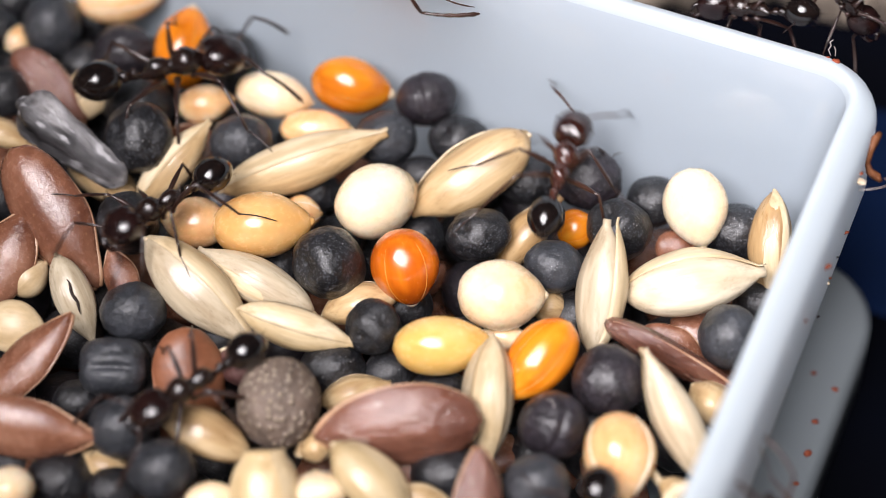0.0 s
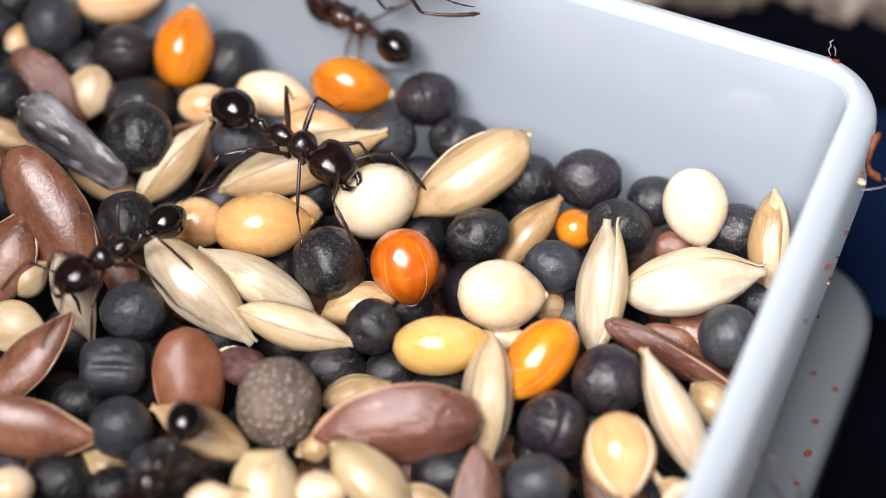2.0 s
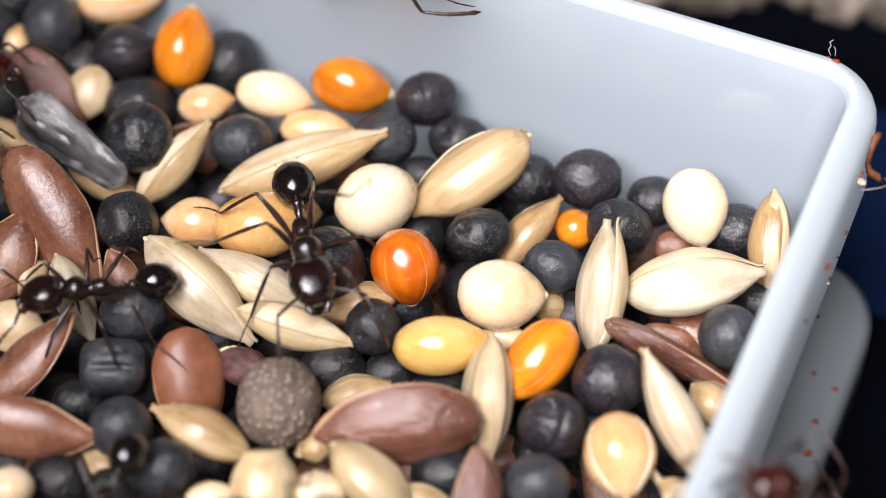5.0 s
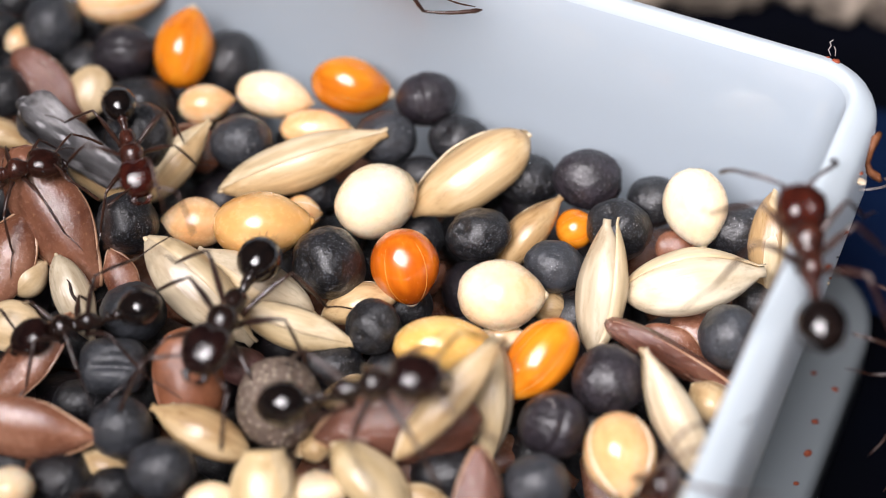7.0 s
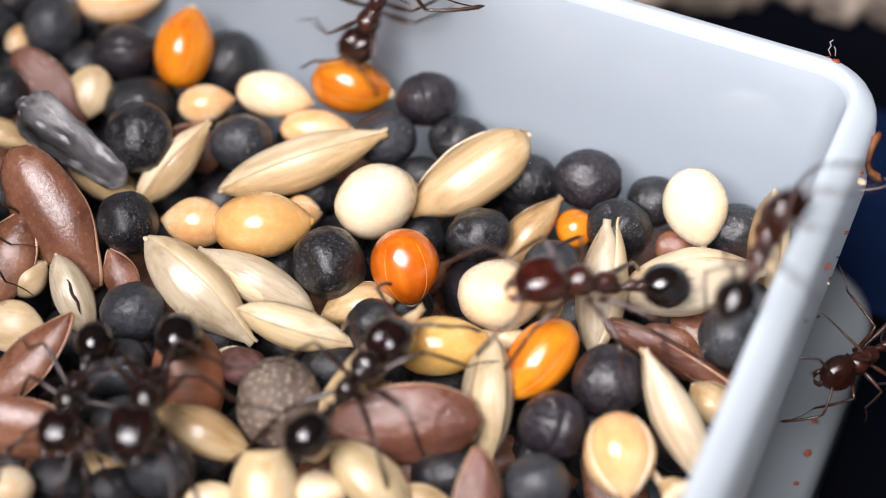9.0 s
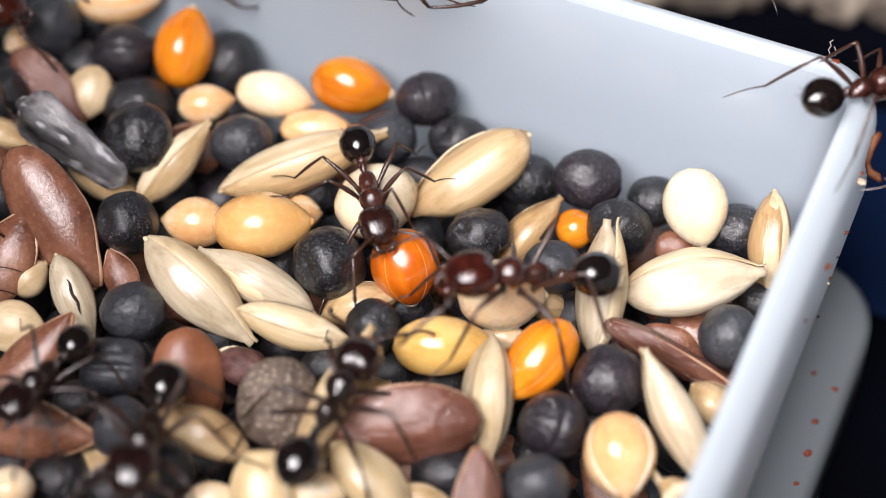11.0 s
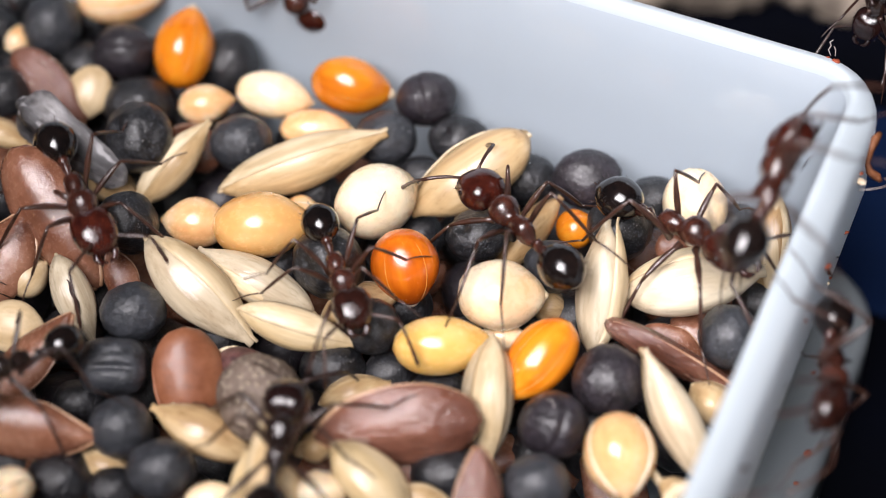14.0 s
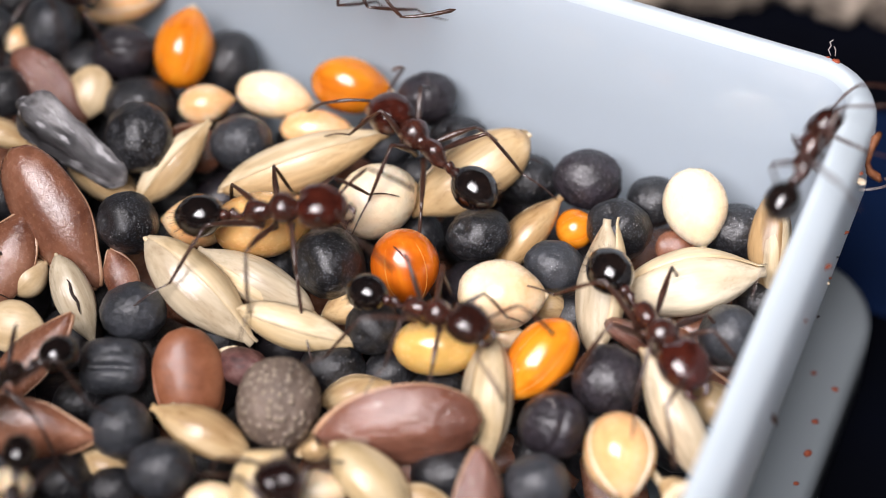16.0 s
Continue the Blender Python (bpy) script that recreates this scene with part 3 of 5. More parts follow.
def stone(at, size, seed):
    bm = bmesh.new()
    bmesh.ops.create_icosphere(bm, subdivisions=5, radius=1)
    rough_up(bm, 0.45, 1.2, seed, 0.10)
    rough_up(bm, 0.05, 11, seed + 2)
    bmesh.ops.scale(bm, vec=size, verts=bm.verts[:])
    ob = new("pebble", mesh_of("pebble", bm, M_STONE))
    ob.location = Vector(at) * MM
    return tagged(ob, "rough sandy beige pebble on dark ground behind the box", "stone", "pebbles")


# a bank of rough pebbles along the far edge of the dark strip
rng_stone = random.Random(12)
for i in range(13):
    x = 1.5 + 2.15 * i + rng_stone.uniform(-0.5, 0.5)
    y = 23.8 - 0.06 * (x - 14) + rng_stone.uniform(-0.5, 0.5)
    w = rng_stone.uniform(1.2, 1.9)
    stone((x, y, -10.4 + 0.75 * w), (w, w * 0.9, w * rng_stone.uniform(0.75, 1.0)), 3.1 * i)
for i in range(9):
    x = 0.5 + 3.4 * i + rng_stone.uniform(-0.5, 0.5)
    stone((x, 26.4 + rng_stone.uniform(-0.6, 0.6), -8.9), (2.1, 1.9, rng_stone.uniform(1.6, 2.3)), 50 + 2.7 * i)


def grit(at, size, seed, mat=M_RUST, label="tiny rust-red grit crumb stuck to the plastic"):
    bm = bmesh.new()
    bmesh.ops.create_icosphere(bm, subdivisions=2, radius=1)
    rough_up(bm, 0.6, 1.4, seed)
    size *= 0.62
    bmesh.ops.scale(bm, vec=(size, size * 0.8, size * 0.5), verts=bm.verts[:])
    ob = new("grit", mesh_of("grit", bm, mat))
    ob.location = Vector(at) * MM
    return tagged(ob, label, "grit", "grit on the box")


grit((13.50, 3.62, 5.72), 0.24, 1)
grit((13.30, 3.92, 5.62), 0.12, 2)
grit((13.86, 3.38, 5.60), 0.09, 16)
grit((14.04, -0.42, 4.45), 0.14, 8)
grit((13.83, -0.97, 2.03), 0.17, 9)
grit((13.51, -1.72, 1.62), 0.08, 10, M_CRUMB, "dark speck stuck to the plastic")
grit((12.61, -3.75, 3.57), 0.24, 3)
grit((13.18, -2.48, 1.42), 0.11, 4)
grit((13.12, -2.61, 1.30), 0.12, 17, M_TIP, "pale crumb stuck to the plastic")
grit((12.86, -3.21, 0.18), 0.06, 5, M_CRUMB, "dark speck stuck to the plastic")
grit((12.94, -3.02, -0.02), 0.09, 6, M_CRUMB, "dark speck stuck to the plastic")
grit((11.71, -5.75, 3.25), 0.12, 7)
grit((14.03, -0.62, 4.25), 0.30, 18, M_TIP, "pale crumb stuck to the plastic")
grit((13.98, -0.64, -6.52), 0.19, 11)
grit((14.70, -1.37, -6.55), 0.20, 12)
grit((13.78, -2.84, -6.52), 0.22, 13)
grit((13.32, -4.28, -6.50), 0.26, 14)
grit((12.75, -5.60, -6.50), 0.18, 15)


def crumb(points, radii):
    """A bent scrap of brown husk clinging to the outside of the lip."""
    bm = bmesh.new()
    tube(bm, points, radii, 8)
    rough_up(bm, 0.10, 2.3, 4, 0.05)
    return tagged(new("husk_scrap", mesh_of("husk_scrap", bm, M_SCRAP)), "bent rust-brown scrap of husk clinging to the box", "husk")


crumb([(14.82, 0.98, 4.95), (14.60, 0.68, 4.95), (14.46, 0.44, 4.6), (14.40, 0.32, 4.2), (14.50, 0.18, 3.9), (14.78, 0.08, 3.75), (14.86, -0.08, 3.65)],
      [0.10, 0.15, 0.14, 0.13, 0.13, 0.16, 0.08])


def lint(points, label="wisp of white lint caught on the rim"):
    bm = bmesh.new()
    tube(bm, points, [0.020] * len(points), 6)
    return tagged(new("lint", mesh_of("lint", bm, M_SHRED)), label, "lint")


lint([(13.45, 4.2, 5.45), (13.36, 4.3, 5.62), (13.45, 4.38, 5.75), (13.38, 4.4, 5.88), (13.5, 4.45, 5.95)])
lint([(13.6, 4.15, 5.45), (13.62, 4.3, 5.6), (13.55, 4.38, 5.7)])
lint([(13.98, -0.85, 4.1), (14.3, -0.88, 4.15), (14.8, -0.80, 4.2), (15.0, -0.62, 4.25), (14.85, -0.5, 4.3)])

lint([(3.38, -7.62, 1.42), (3.52, -7.60, 1.46), (3.60, -7.74, 1.44), (3.56, -7.88, 1.40)], "tiny curl of white fibre on a black seed")
lint([(-1.86, -3.98, 0.02), (-1.94, -4.16, -0.02), (-1.84, -4.28, -0.06), (-1.74, -4.22, -0.06)], "tiny curl of white fibre between the seeds")

# ---- the top seeds, one by one ----
rape(0, (-15.35, 11.63, -0.20), (40, -0, 0), (1.16, 1.28, 1.22))
rape(1, (-12.38, 10.25, -0.30), (40, -0, 0), (1.25, 1.08, 1.16))
rape(3, (-8.34, 10.34, -1.00), (40, -0, 0), (1.16, 1.30, 1.23))
rape(3, (-16.64, 7.91, -0.20), (40, -0, 0), (0.86, 1.02, 0.94))
rape(2, (-11.16, 4.87, 0.60), (38, -13, 16), (1.27, 1.33, 1.30))
rape(3, (-11.58, 7.65, -0.70), (40, -0, 0), (1.32, 1.19, 1.25))
rape(0, (-7.51, 5.36, -0.20), (40, -0, 0), (1.20, 1.05, 1.13))
rape(5, (-11.23, 0.96, 0.30), (36, -19, 24), (1.11, 1.15, 1.13))
rape(0, (-10.63, -3.06, 0.30), (40, -0, 0), (1.16, 1.03, 1.10))
rape(4, (-11.10, -5.20, 0.00), (30, -0, 0), (1.16, 0.99, 1.08))
rape(0, (-10.61, -7.75, 0.10), (40, -0, 0), (1.08, 1.04, 1.06))
rape(0, (-9.09, -9.55, 0.30), (40, -0, 0), (1.15, 1.02, 1.08))
rape(3, (-12.56, -9.08, -1.00), (40, -0, 0), (1.12, 1.02, 1.07))
rape(5, (-3.98, -0.92, 0.30), (33, -24, 33), (1.27, 1.35, 1.31))
rape(2, (-2.39, -3.70, 0.30), (16, -37, 65), (0.98, 0.94, 0.96))
rape(2, (1.29, 0.77, -0.10), (40, -6, 8), (1.17, 0.95, 1.06))
rape(1, (-0.62, 7.22, 0.20), (-8, -39, 103), (1.02, 1.17, 1.10))
rape(0, (-2.13, 5.56, -0.20), (40, -0, 0), (1.18, 1.03, 1.11))
rape(5, (0.59, 5.70, -0.50), (40, -0, 0), (1.16, 0.97, 1.07))
rape(3, (-0.82, 4.11, -0.70), (40, -0, 0), (0.84, 0.75, 0.79))
rape(3, (3.10, 4.03, -0.80), (8, -39, 77), (0.94, 1.26, 1.10))
rape(1, (5.30, 3.49, -0.20), (130, -0, 0), (1.28, 0.91, 1.10))
rape(5, (6.29, 0.98, -0.10), (38, 13, -16), (1.23, 1.11, 1.17))
rape(3, (7.72, 2.83, -0.70), (40, -0, 0), (0.99, 0.95, 0.97))
rape(0, (3.89, -0.89, 0.10), (8, -39, 77), (0.95, 1.07, 1.01))
rape(0, (9.77, -4.08, 0.20), (36, -19, 24), (1.08, 1.13, 1.11))
rape(1, (5.51, -6.14, 0.50), (103, -34, 53), (1.22, 1.18, 1.20))
rape(1, (3.63, -7.78, 0.30), (36, -37, 65), (1.13, 1.15, 1.14))
rape(0, (3.00, -10.22, 0.50), (40, -0, 0), (1.07, 0.97, 1.02))
rape(3, (-3.79, -4.66, -0.80), (40, -0, 0), (1.12, 0.89, 1.01))
rape(3, (-1.83, -4.63, -1.10), (40, -0, 0), (0.87, 0.78, 0.83))
rape(3, (-0.12, -5.51, -1.10), (40, -0, 0), (1.06, 0.77, 0.91))
rape(3, (0.20, -8.88, -0.90), (40, -0, 0), (1.26, 0.89, 1.07))
rape(3, (10.58, 1.36, -0.70), (40, -0, 0), (1.12, 1.06, 1.09))
rape(3, (-12.36, -5.87, -1.10), (40, -0, 0), (0.88, 0.77, 0.83))
rape(3, (-10.73, -9.74, -0.60), (40, -0, 0), (0.83, 0.74, 0.78))
rape(3, (9.18, 1.29, -1.50), (40, -0, 0), (0.93, 0.93, 0.93))
rape(3, (-1.29, -1.34, -1.50), (40, -0, 0), (0.90, 0.90, 0.90))
rape(3, (-4.72, 4.04, -1.50), (40, -0, 0), (0.84, 0.84, 0.84))
rape(3, (-6.00, 0.30, -1.60), (40, -0, 0), (0.92, 0.92, 0.92))
rape(3, (4.73, -1.77, -1.60), (40, -0, 0), (1.00, 0.90, 0.95))
rape(3, (4.88, -6.85, -1.30), (40, -0, 0), (0.86, 0.86, 0.86))
rape(3, (-9.36, 1.37, -1.60), (40, -0, 0), (0.93, 0.82, 0.88))
rape(3, (-0.91, 2.00, -1.70), (40, -0, 0), (0.93, 0.93, 0.93))
rape(3, (-14.03, 4.32, -1.50), (40, -0, 0), (0.95, 0.85, 0.90))
rape(3, (-14.81, -5.29, -1.50), (40, -0, 0), (0.78, 0.78, 0.78))
rape(3, (-17.37, 14.33, -1.20), (45, 0, 85), (1.15, 1.08, 1.12))
rape(3, (-17.91, 11.99, -1.00), (55, 0, 60), (1.20, 1.13, 1.16))
rape(3, (-14.17, 13.64, -1.80), (35, 0, 35), (1.20, 1.13, 1.16))
rape(3, (-14.14, 10.69, -1.60), (20, 0, 30), (1.10, 1.03, 1.07))
rape(3, (-11.09, 11.21, -1.80), (60, 0, 20), (1.10, 1.03, 1.07))
rape(3, (-10.05, 9.75, -1.60), (50, 0, 60), (1.00, 0.94, 0.97))
rape(3, (-16.51, 10.39, -1.30), (60, 0, 30), (1.00, 0.94, 0.97))
millet('peach', 0, (-12.80, 13.00, 0.00), (40, -3, 4), (1.74, 1.03, 1.03))
millet('peach', 1, (-9.05, 7.44, -0.30), (40, -6, 8), (1.03, 0.75, 0.75))
millet('cream', 0, (-6.42, 7.60, 0.00), (79, 8, -9), (1.45, 0.92, 0.92))
millet('peach', 1, (-4.84, 6.24, -0.40), (40, -0, 0), (1.30, 0.74, 0.74))
millet('ivory', 1, (-2.37, 1.94, 0.40), (97, 13, 40), (1.64, 1.38, 1.38))
millet('cream', 0, (1.98, -2.58, 0.60), (130, -0, 0), (1.50, 1.34, 1.34))
millet('ivory', 0, (9.03, 1.56, 0.50), (18, 39, -77), (1.41, 1.17, 1.17))
millet('peach', 1, (-8.90, 1.41, -0.20), (-40, -3, 176), (1.11, 0.93, 0.93))
millet('peach', 0, (-5.12, 2.19, -0.60), (40, -0, 0), (0.68, 0.68, 0.68))
millet('cream', 0, (-13.95, -10.26, 0.20), (56, 37, -65), (0.77, 0.94, 0.94))
millet('straw', 1, (-13.52, 8.17, -0.40), (-16, 37, -115), (1.06, 0.84, 0.44))
millet('peach', 1, (-16.66, 10.92, -0.40), (8, -39, 77), (0.60, 0.49, 0.49))
millet('amber', 0, (-6.45, 0.68, 0.50), (120, -3, 3), (1.74, 1.27, 1.27))
millet('yellow', 1, (-0.11, -4.67, 0.50), (130, -3, 3), (1.60, 1.13, 1.13))
millet('peach', 0, (5.70, -9.16, 0.60), (95, 15, -83), (1.42, 1.29, 1.29))
millet('orange', 0, (-9.94, 9.82, 0.30), (70, -39, 74), (1.56, 1.22, 1.22))
millet('orange', 1, (-3.51, 7.81, 0.30), (109, 8, -9), (1.51, 1.13, 1.13))
millet('russet', 0, (-1.32, -1.13, 0.40), (11, 54, -73), (1.35, 1.22, 1.22))
millet('orange', 1, (3.26, -5.25, 0.55), (-17, 24, -136), (1.60, 1.05, 1.05))
millet('orange', 1, (4.79, 1.55, -0.70), (38, -13, 16), (0.71, 0.74, 0.74))
millet('cream', 0, (2.07, -3.47, -0.60), (40, -0, 0), (0.83, 0.49, 0.49))
millet('straw', 1, (-14.72, -3.47, 0.00), (40, 6, -8), (1.02, 0.93, 0.56))
millet('straw', 1, (-14.73, -0.67, -0.80), (33, -24, 33), (0.76, 0.70, 0.70))
millet('cream', 0, (-4.02, -10.26, 0.20), (-4, -40, 97), (0.60, 1.10, 1.10))
millet('cream', 0, (-7.44, -10.56, 0.20), (40, -6, 8), (0.85, 0.54, 0.54))
canary(0, (-5.15, 3.97, 0.20), (53, -12, 15), (3.11, 2.26, 2.26), 0)
canary(8, (1.01, 3.20, 0.40), (165, 21, -153), (2.50, 2.75, 2.67), 1)
canary(5, (5.37, -2.31, 0.70), (131, -40, 81), (2.25, 2.22, 2.22), 1)
canary(3, (8.62, -1.90, 0.40), (15, -6, 7), (2.45, 2.82, 2.82), 0)
canary(10, (11.68, 0.07, -0.10), (58, 40, -93), (2.04, 2.01, 2.01), 0)
canary(3, (-8.44, -2.28, 0.50), (31, 27, -37), (2.50, 2.49, 2.49), 0)
canary(4, (-6.48, -1.58, 0.10), (-16, -18, 157), (2.23, 1.88, 1.88), 0)
canary(6, (-4.99, -3.79, 0.40), (74, 11, -13), (2.02, 1.83, 1.83), 0)
canary(0, (-9.94, 4.28, -0.20), (49, -29, 41), (1.95, 1.74, 1.74), 0)
split_grain = canary(4, (-12.83, -2.07, -0.20), (18, 36, -61), (1.63, 1.65, 1.65), label="straw-coloured canary seed with a dark slit in its hull")
part("slit", slit_mesh(), split_grain, "dark open slit between the hull halves", pose(0, 0, 0, -10, 0, 0))
canary(5, (7.74, -7.69, 0.50), (-101, -35, 123), (2.44, 2.11, 2.11), 0)
canary(3, (1.60, -6.55, 0.00), (69, 40, -92), (2.08, 2.55, 2.40), 0)
canary(10, (3.11, 1.34, -0.80), (-41, -29, 41), (1.70, 1.90, 1.90), 0)
canary(2, (-2.83, -1.97, -0.70), (-31, -10, 12), (1.43, 1.94, 1.94), 0)
canary(0, (-2.99, -5.89, -0.60), (-31, -10, 12), (1.21, 1.55, 1.55), 0)
canary(9, (-5.69, -11.05, 0.20), (1, 40, -89), (1.95, 2.60, 2.39), 3)
canary(2, (-7.95, -7.80, -0.10), (3, -17, 159), (1.78, 1.99, 1.99))
canary(6, (-2.24, -10.34, 0.50), (-21, 28, -40), (1.85, 2.35, 2.35), 0)
canary(1, (-16.44, 5.47, 0.10), (-32, 13, -16), (1.35, 1.46, 1.46), 0)
canary(2, (-12.56, 4.06, -1.00), (-34, 19, -24), (1.55, 2.05, 2.05), 0)
canary(0, (9.04, -6.20, -0.90), (-42, 30, -43), (0.96, 2.00, 2.00), 0)
canary(1, (-4.16, -8.19, -0.50), (-30, -6, 7), (0.57, 1.43, 1.43), 0)
canary(0, (-0.71, -10.28, -0.20), (5, 6, -7), (0.99, 1.06, 1.06), 0)
canary(1, (3.81, -1.74, -1.20), (-30, 2, -2), (0.69, 1.62, 1.62), 0)
canary(2, (7.49, -10.15, -0.20), (-39, 27, -37), (0.63, 1.27, 1.27), 0)
canary(0, (-11.09, -8.64, -1.00), (-34, 19, -25), (1.07, 1.52, 1.52), 0)
flax(0, (-13.83, 0.96, 0.60), (35, 34, -52), (2.87, 2.73, 2.46))
flax(1, (-15.49, -0.26, -0.20), (10, -35, 58), (1.84, 2.20, 1.98))
flax(0, (-14.00, -5.12, 0.20), (6, -27, 38), (2.14, 1.75, 1.58))
flax(1, (-13.87, -8.09, 0.60), (55, 6, -7), (2.63, 2.17, 1.96))
flax(2, (-8.58, -5.50, -0.20), (-13, 40, -84), (1.72, 2.45, 2.20))
flax(3, (-1.44, -7.94, 0.50), (-62, 3, -176), (2.74, 2.95, 2.5))
flax(3, (1.07, -11.16, 0.50), (32, -40, 87), (1.95, 2.00, 1.80))
flax(3, (7.88, -4.62, -0.30), (104, 18, -22), (2.66, 1.75, 1.65))
flax(1, (-11.42, -0.68, -0.80), (-17, -37, 116), (1.13, 1.24, 1.12))
flax(3, (-15.02, 8.29, -0.20), (46, 27, -37), (1.91, 1.81, 1.63))
flax(1, (8.35, 0.70, -0.80), (39, 10, -12), (0.74, 1.22, 1.10))
flax(0, (7.98, -3.46, -1.20), (58, 14, -18), (1.28, 1.57, 1.41))
flax(1, (-9.40, 6.15, -1.30), (-35, -21, 153), (1.16, 1.71, 1.54))
flax(0, (-1.30, -8.28, -1.20), (-18, -36, 119), (1.22, 1.50, 1.35))
flax(1, (9.95, -3.10, -1.70), (18, 14, -24), (2.20, 2.30, 2.00))
rape(3, (11.35, -1.15, -1.60), (40, -0, 0), (1.00, 0.95, 0.97))
niger((-13.50, 4.40, 0.80), (53, 23, -31), (2.44, 2.22, 2.22))
vetch_ball = vetch((-5.41, -7.11, 0.60), (4, -40, 83), (1.53, 1.39, 1.39))
rape(6, (-6.76, -4.91, -0.40), (38, 13, -16), (0.96, 0.67, 0.82), "shrivelled dark red dried seed")
flake(0, (7.45, -10.33, 0.30), (57, -30, 22), (0.60, 0.88, 0.88))
flake(1, (7.04, -9.50, -0.20), (79, 15, -61), (0.42, 0.61, 0.61))
flake(2, (3.93, -3.57, -0.50), (-171, 10, -12), (0.58, 0.65, 0.65))
flake(0, (-0.59, -8.57, -0.50), (31, -52, 41), (0.56, 0.70, 0.70))
flake(1, (-7.44, -4.34, -0.20), (78, -13, 16), (0.48, 0.64, 0.64))
flake(2, (-4.37, -8.40, -0.20), (-123, -16, 20), (0.57, 0.82, 0.82))
flake(1, (-9.11, -6.97, -0.30), (36, -37, 65), (0.47, 0.71, 0.71))


# ---- lower layers of the mix, seen only through the gaps ----
def in_box(x, y, margin):
    q = ROT.inverted() @ (Vector((x, y, 0)) - CORNER)
    return -62 + margin < q.x < -margin and -46 + margin < q.y < -margin


def bulk():
    """The rest of the mix, joined: deep layers below the top seeds and the top out of view."""
    rng = random.Random(5)
    vs, fs, mats, mat_ids = [], [], [M_BLACK, M_FLAX, M_STRAW, M_CREAM, M_YELLOW, M_PURPLE], []
    bm = bmesh.new()
    bmesh.ops.create_icosphere(bm, subdivisions=2, radius=1)
    ball = [v.co.copy() for v in bm.verts]
    tris = [[v.index for v in f.verts] for f in bm.faces]
    bm.free()
    step = 2.3
    for layer, z0 in ((0, 0.0), (1, -3.3), (2, -5.4)):
        for i in range(-26, 14):
            for j in range(-30, 12):
                x = i * step + rng.uniform(-0.5, 0.5) + layer * 0.9
                y = j * step + rng.uniform(-0.5, 0.5) + layer * 0.7
                seen = -19.5 < x < 18 and -12.4 < y < 14
                if not in_box(x, y, 3.0) or (layer == 0 and seen) or (layer == 2 and not seen):
                    continue
                # Deep layers take only dark kinds, putting the gaps' shade into their colour.
                kind = rng.choice((0, 0, 0, 5, 1, 1, 2, 3, 4)) if layer == 0 else rng.choice((0, 0, 0, 0, 5, 5, 1, 1))
                size = {0: (1.2, 1.15, 1.1), 5: (1.2, 1.1, 1.1), 1: (2.3, 1.2, 0.6), 2: (2.4, 0.95, 0.85), 3: (1.6, 1.35, 1.3), 4: (1.6, 1.3, 1.25)}[kind]
                m = (pose(x, y, z0 + rng.uniform(-0.3, 0.3), rng.uniform(-25, 25), rng.uniform(-25, 25), rng.uniform(0, 360))
                     @ Matrix.Diagonal((*size, 1)))
                base = len(vs)
                vs.extend((m @ c) * MM for c in ball)
                fs.extend([a + base for a in t] for t in tris)
                mat_ids.extend([kind] * len(tris))
    me = bpy.data.meshes.new("seed_mix")
    me.from_pydata(vs, [], fs)
    for m in mats:
        me.materials.append(m)
    me.polygons.foreach_set("material_index", mat_ids)
    me.polygons.foreach_set("use_smooth", [True] * len(fs))
    tagged(new("seed_mix", me), "deep mixed bird seed filling the box", "seed", kind="stuff")


bulk()


# ---- ants, built in parts about the middle of the body, x forwards ----
def at(x, y, z, rx, ry, rz):
    return pose(x * MM, y * MM, z * MM, rx, ry, rz)


def ball(radii, centre=(0, 0, 0), segs=3, shape=None):
    bm = bmesh.new()
    bmesh.ops.create_icosphere(bm, subdivisions=segs, radius=1)
    for v in bm.verts:
        if shape:
            shape(v)
        v.co = Vector((v.co.x * radii[0] + centre[0], v.co.y * radii[1] + centre[1], v.co.z * radii[2] + centre[2]))
    return bm


def head_shape(v):
    """Squarish, broad behind, narrowing to the jaws, with a notch at the back."""
    c = v.co
    k = (abs(c.x) ** 2.7 + abs(c.y) ** 2.7 + abs(c.z) ** 2.4) ** (-1 / 2.6)
    v.co = c * k
    v.co.y *= 1 - 0.20 * max(0, v.co.x)
    v.co.z *= 1 - 0.25 * max(0, v.co.x)
    if v.co.x < -0.6:
        v.co.x += 0.10 * math.exp(-(v.co.y / 0.3) ** 2)


def gaster_profile(gr):
    """Egg shape, blunt in front and pointed behind, each plate ending in a small step."""
    rows = []
    for i in range(49):
        u = math.cos(math.pi * (0.02 + 0.96 * i / 48))
        r = math.sin(math.acos(u)) * (1 - 0.20 * max(0, -u) ** 2)
        step = sum(0.016 / (1 + math.exp(60 * (edge - u))) for edge in (-0.15, -0.52, -0.76)) - 0.02
        rows.append((u * gr[0], (r + step * (r > 0.3)) * gr[1], (r + step * (r > 0.3)) * gr[2], 0))
    return rows


def ant_hairs(bm, radii, centre, count, seed, back):
    rng = random.Random(seed)
    for i in range(count):
        d = Vector((rng.uniform(-1, -0.1) if back else rng.uniform(-0.6, 1), rng.uniform(-1, 1), rng.uniform(-0.4, 1))).normalized()
        p = Vector((d.x * radii[0], d.y * radii[1], d.z * radii[2])) + Vector(centre)
        tube(bm, [p * 0.99, p + d * 0.09, p + d * 0.15 + Vector((-0.04, 0, 0))], [0.007, 0.006, 0.003], 3)


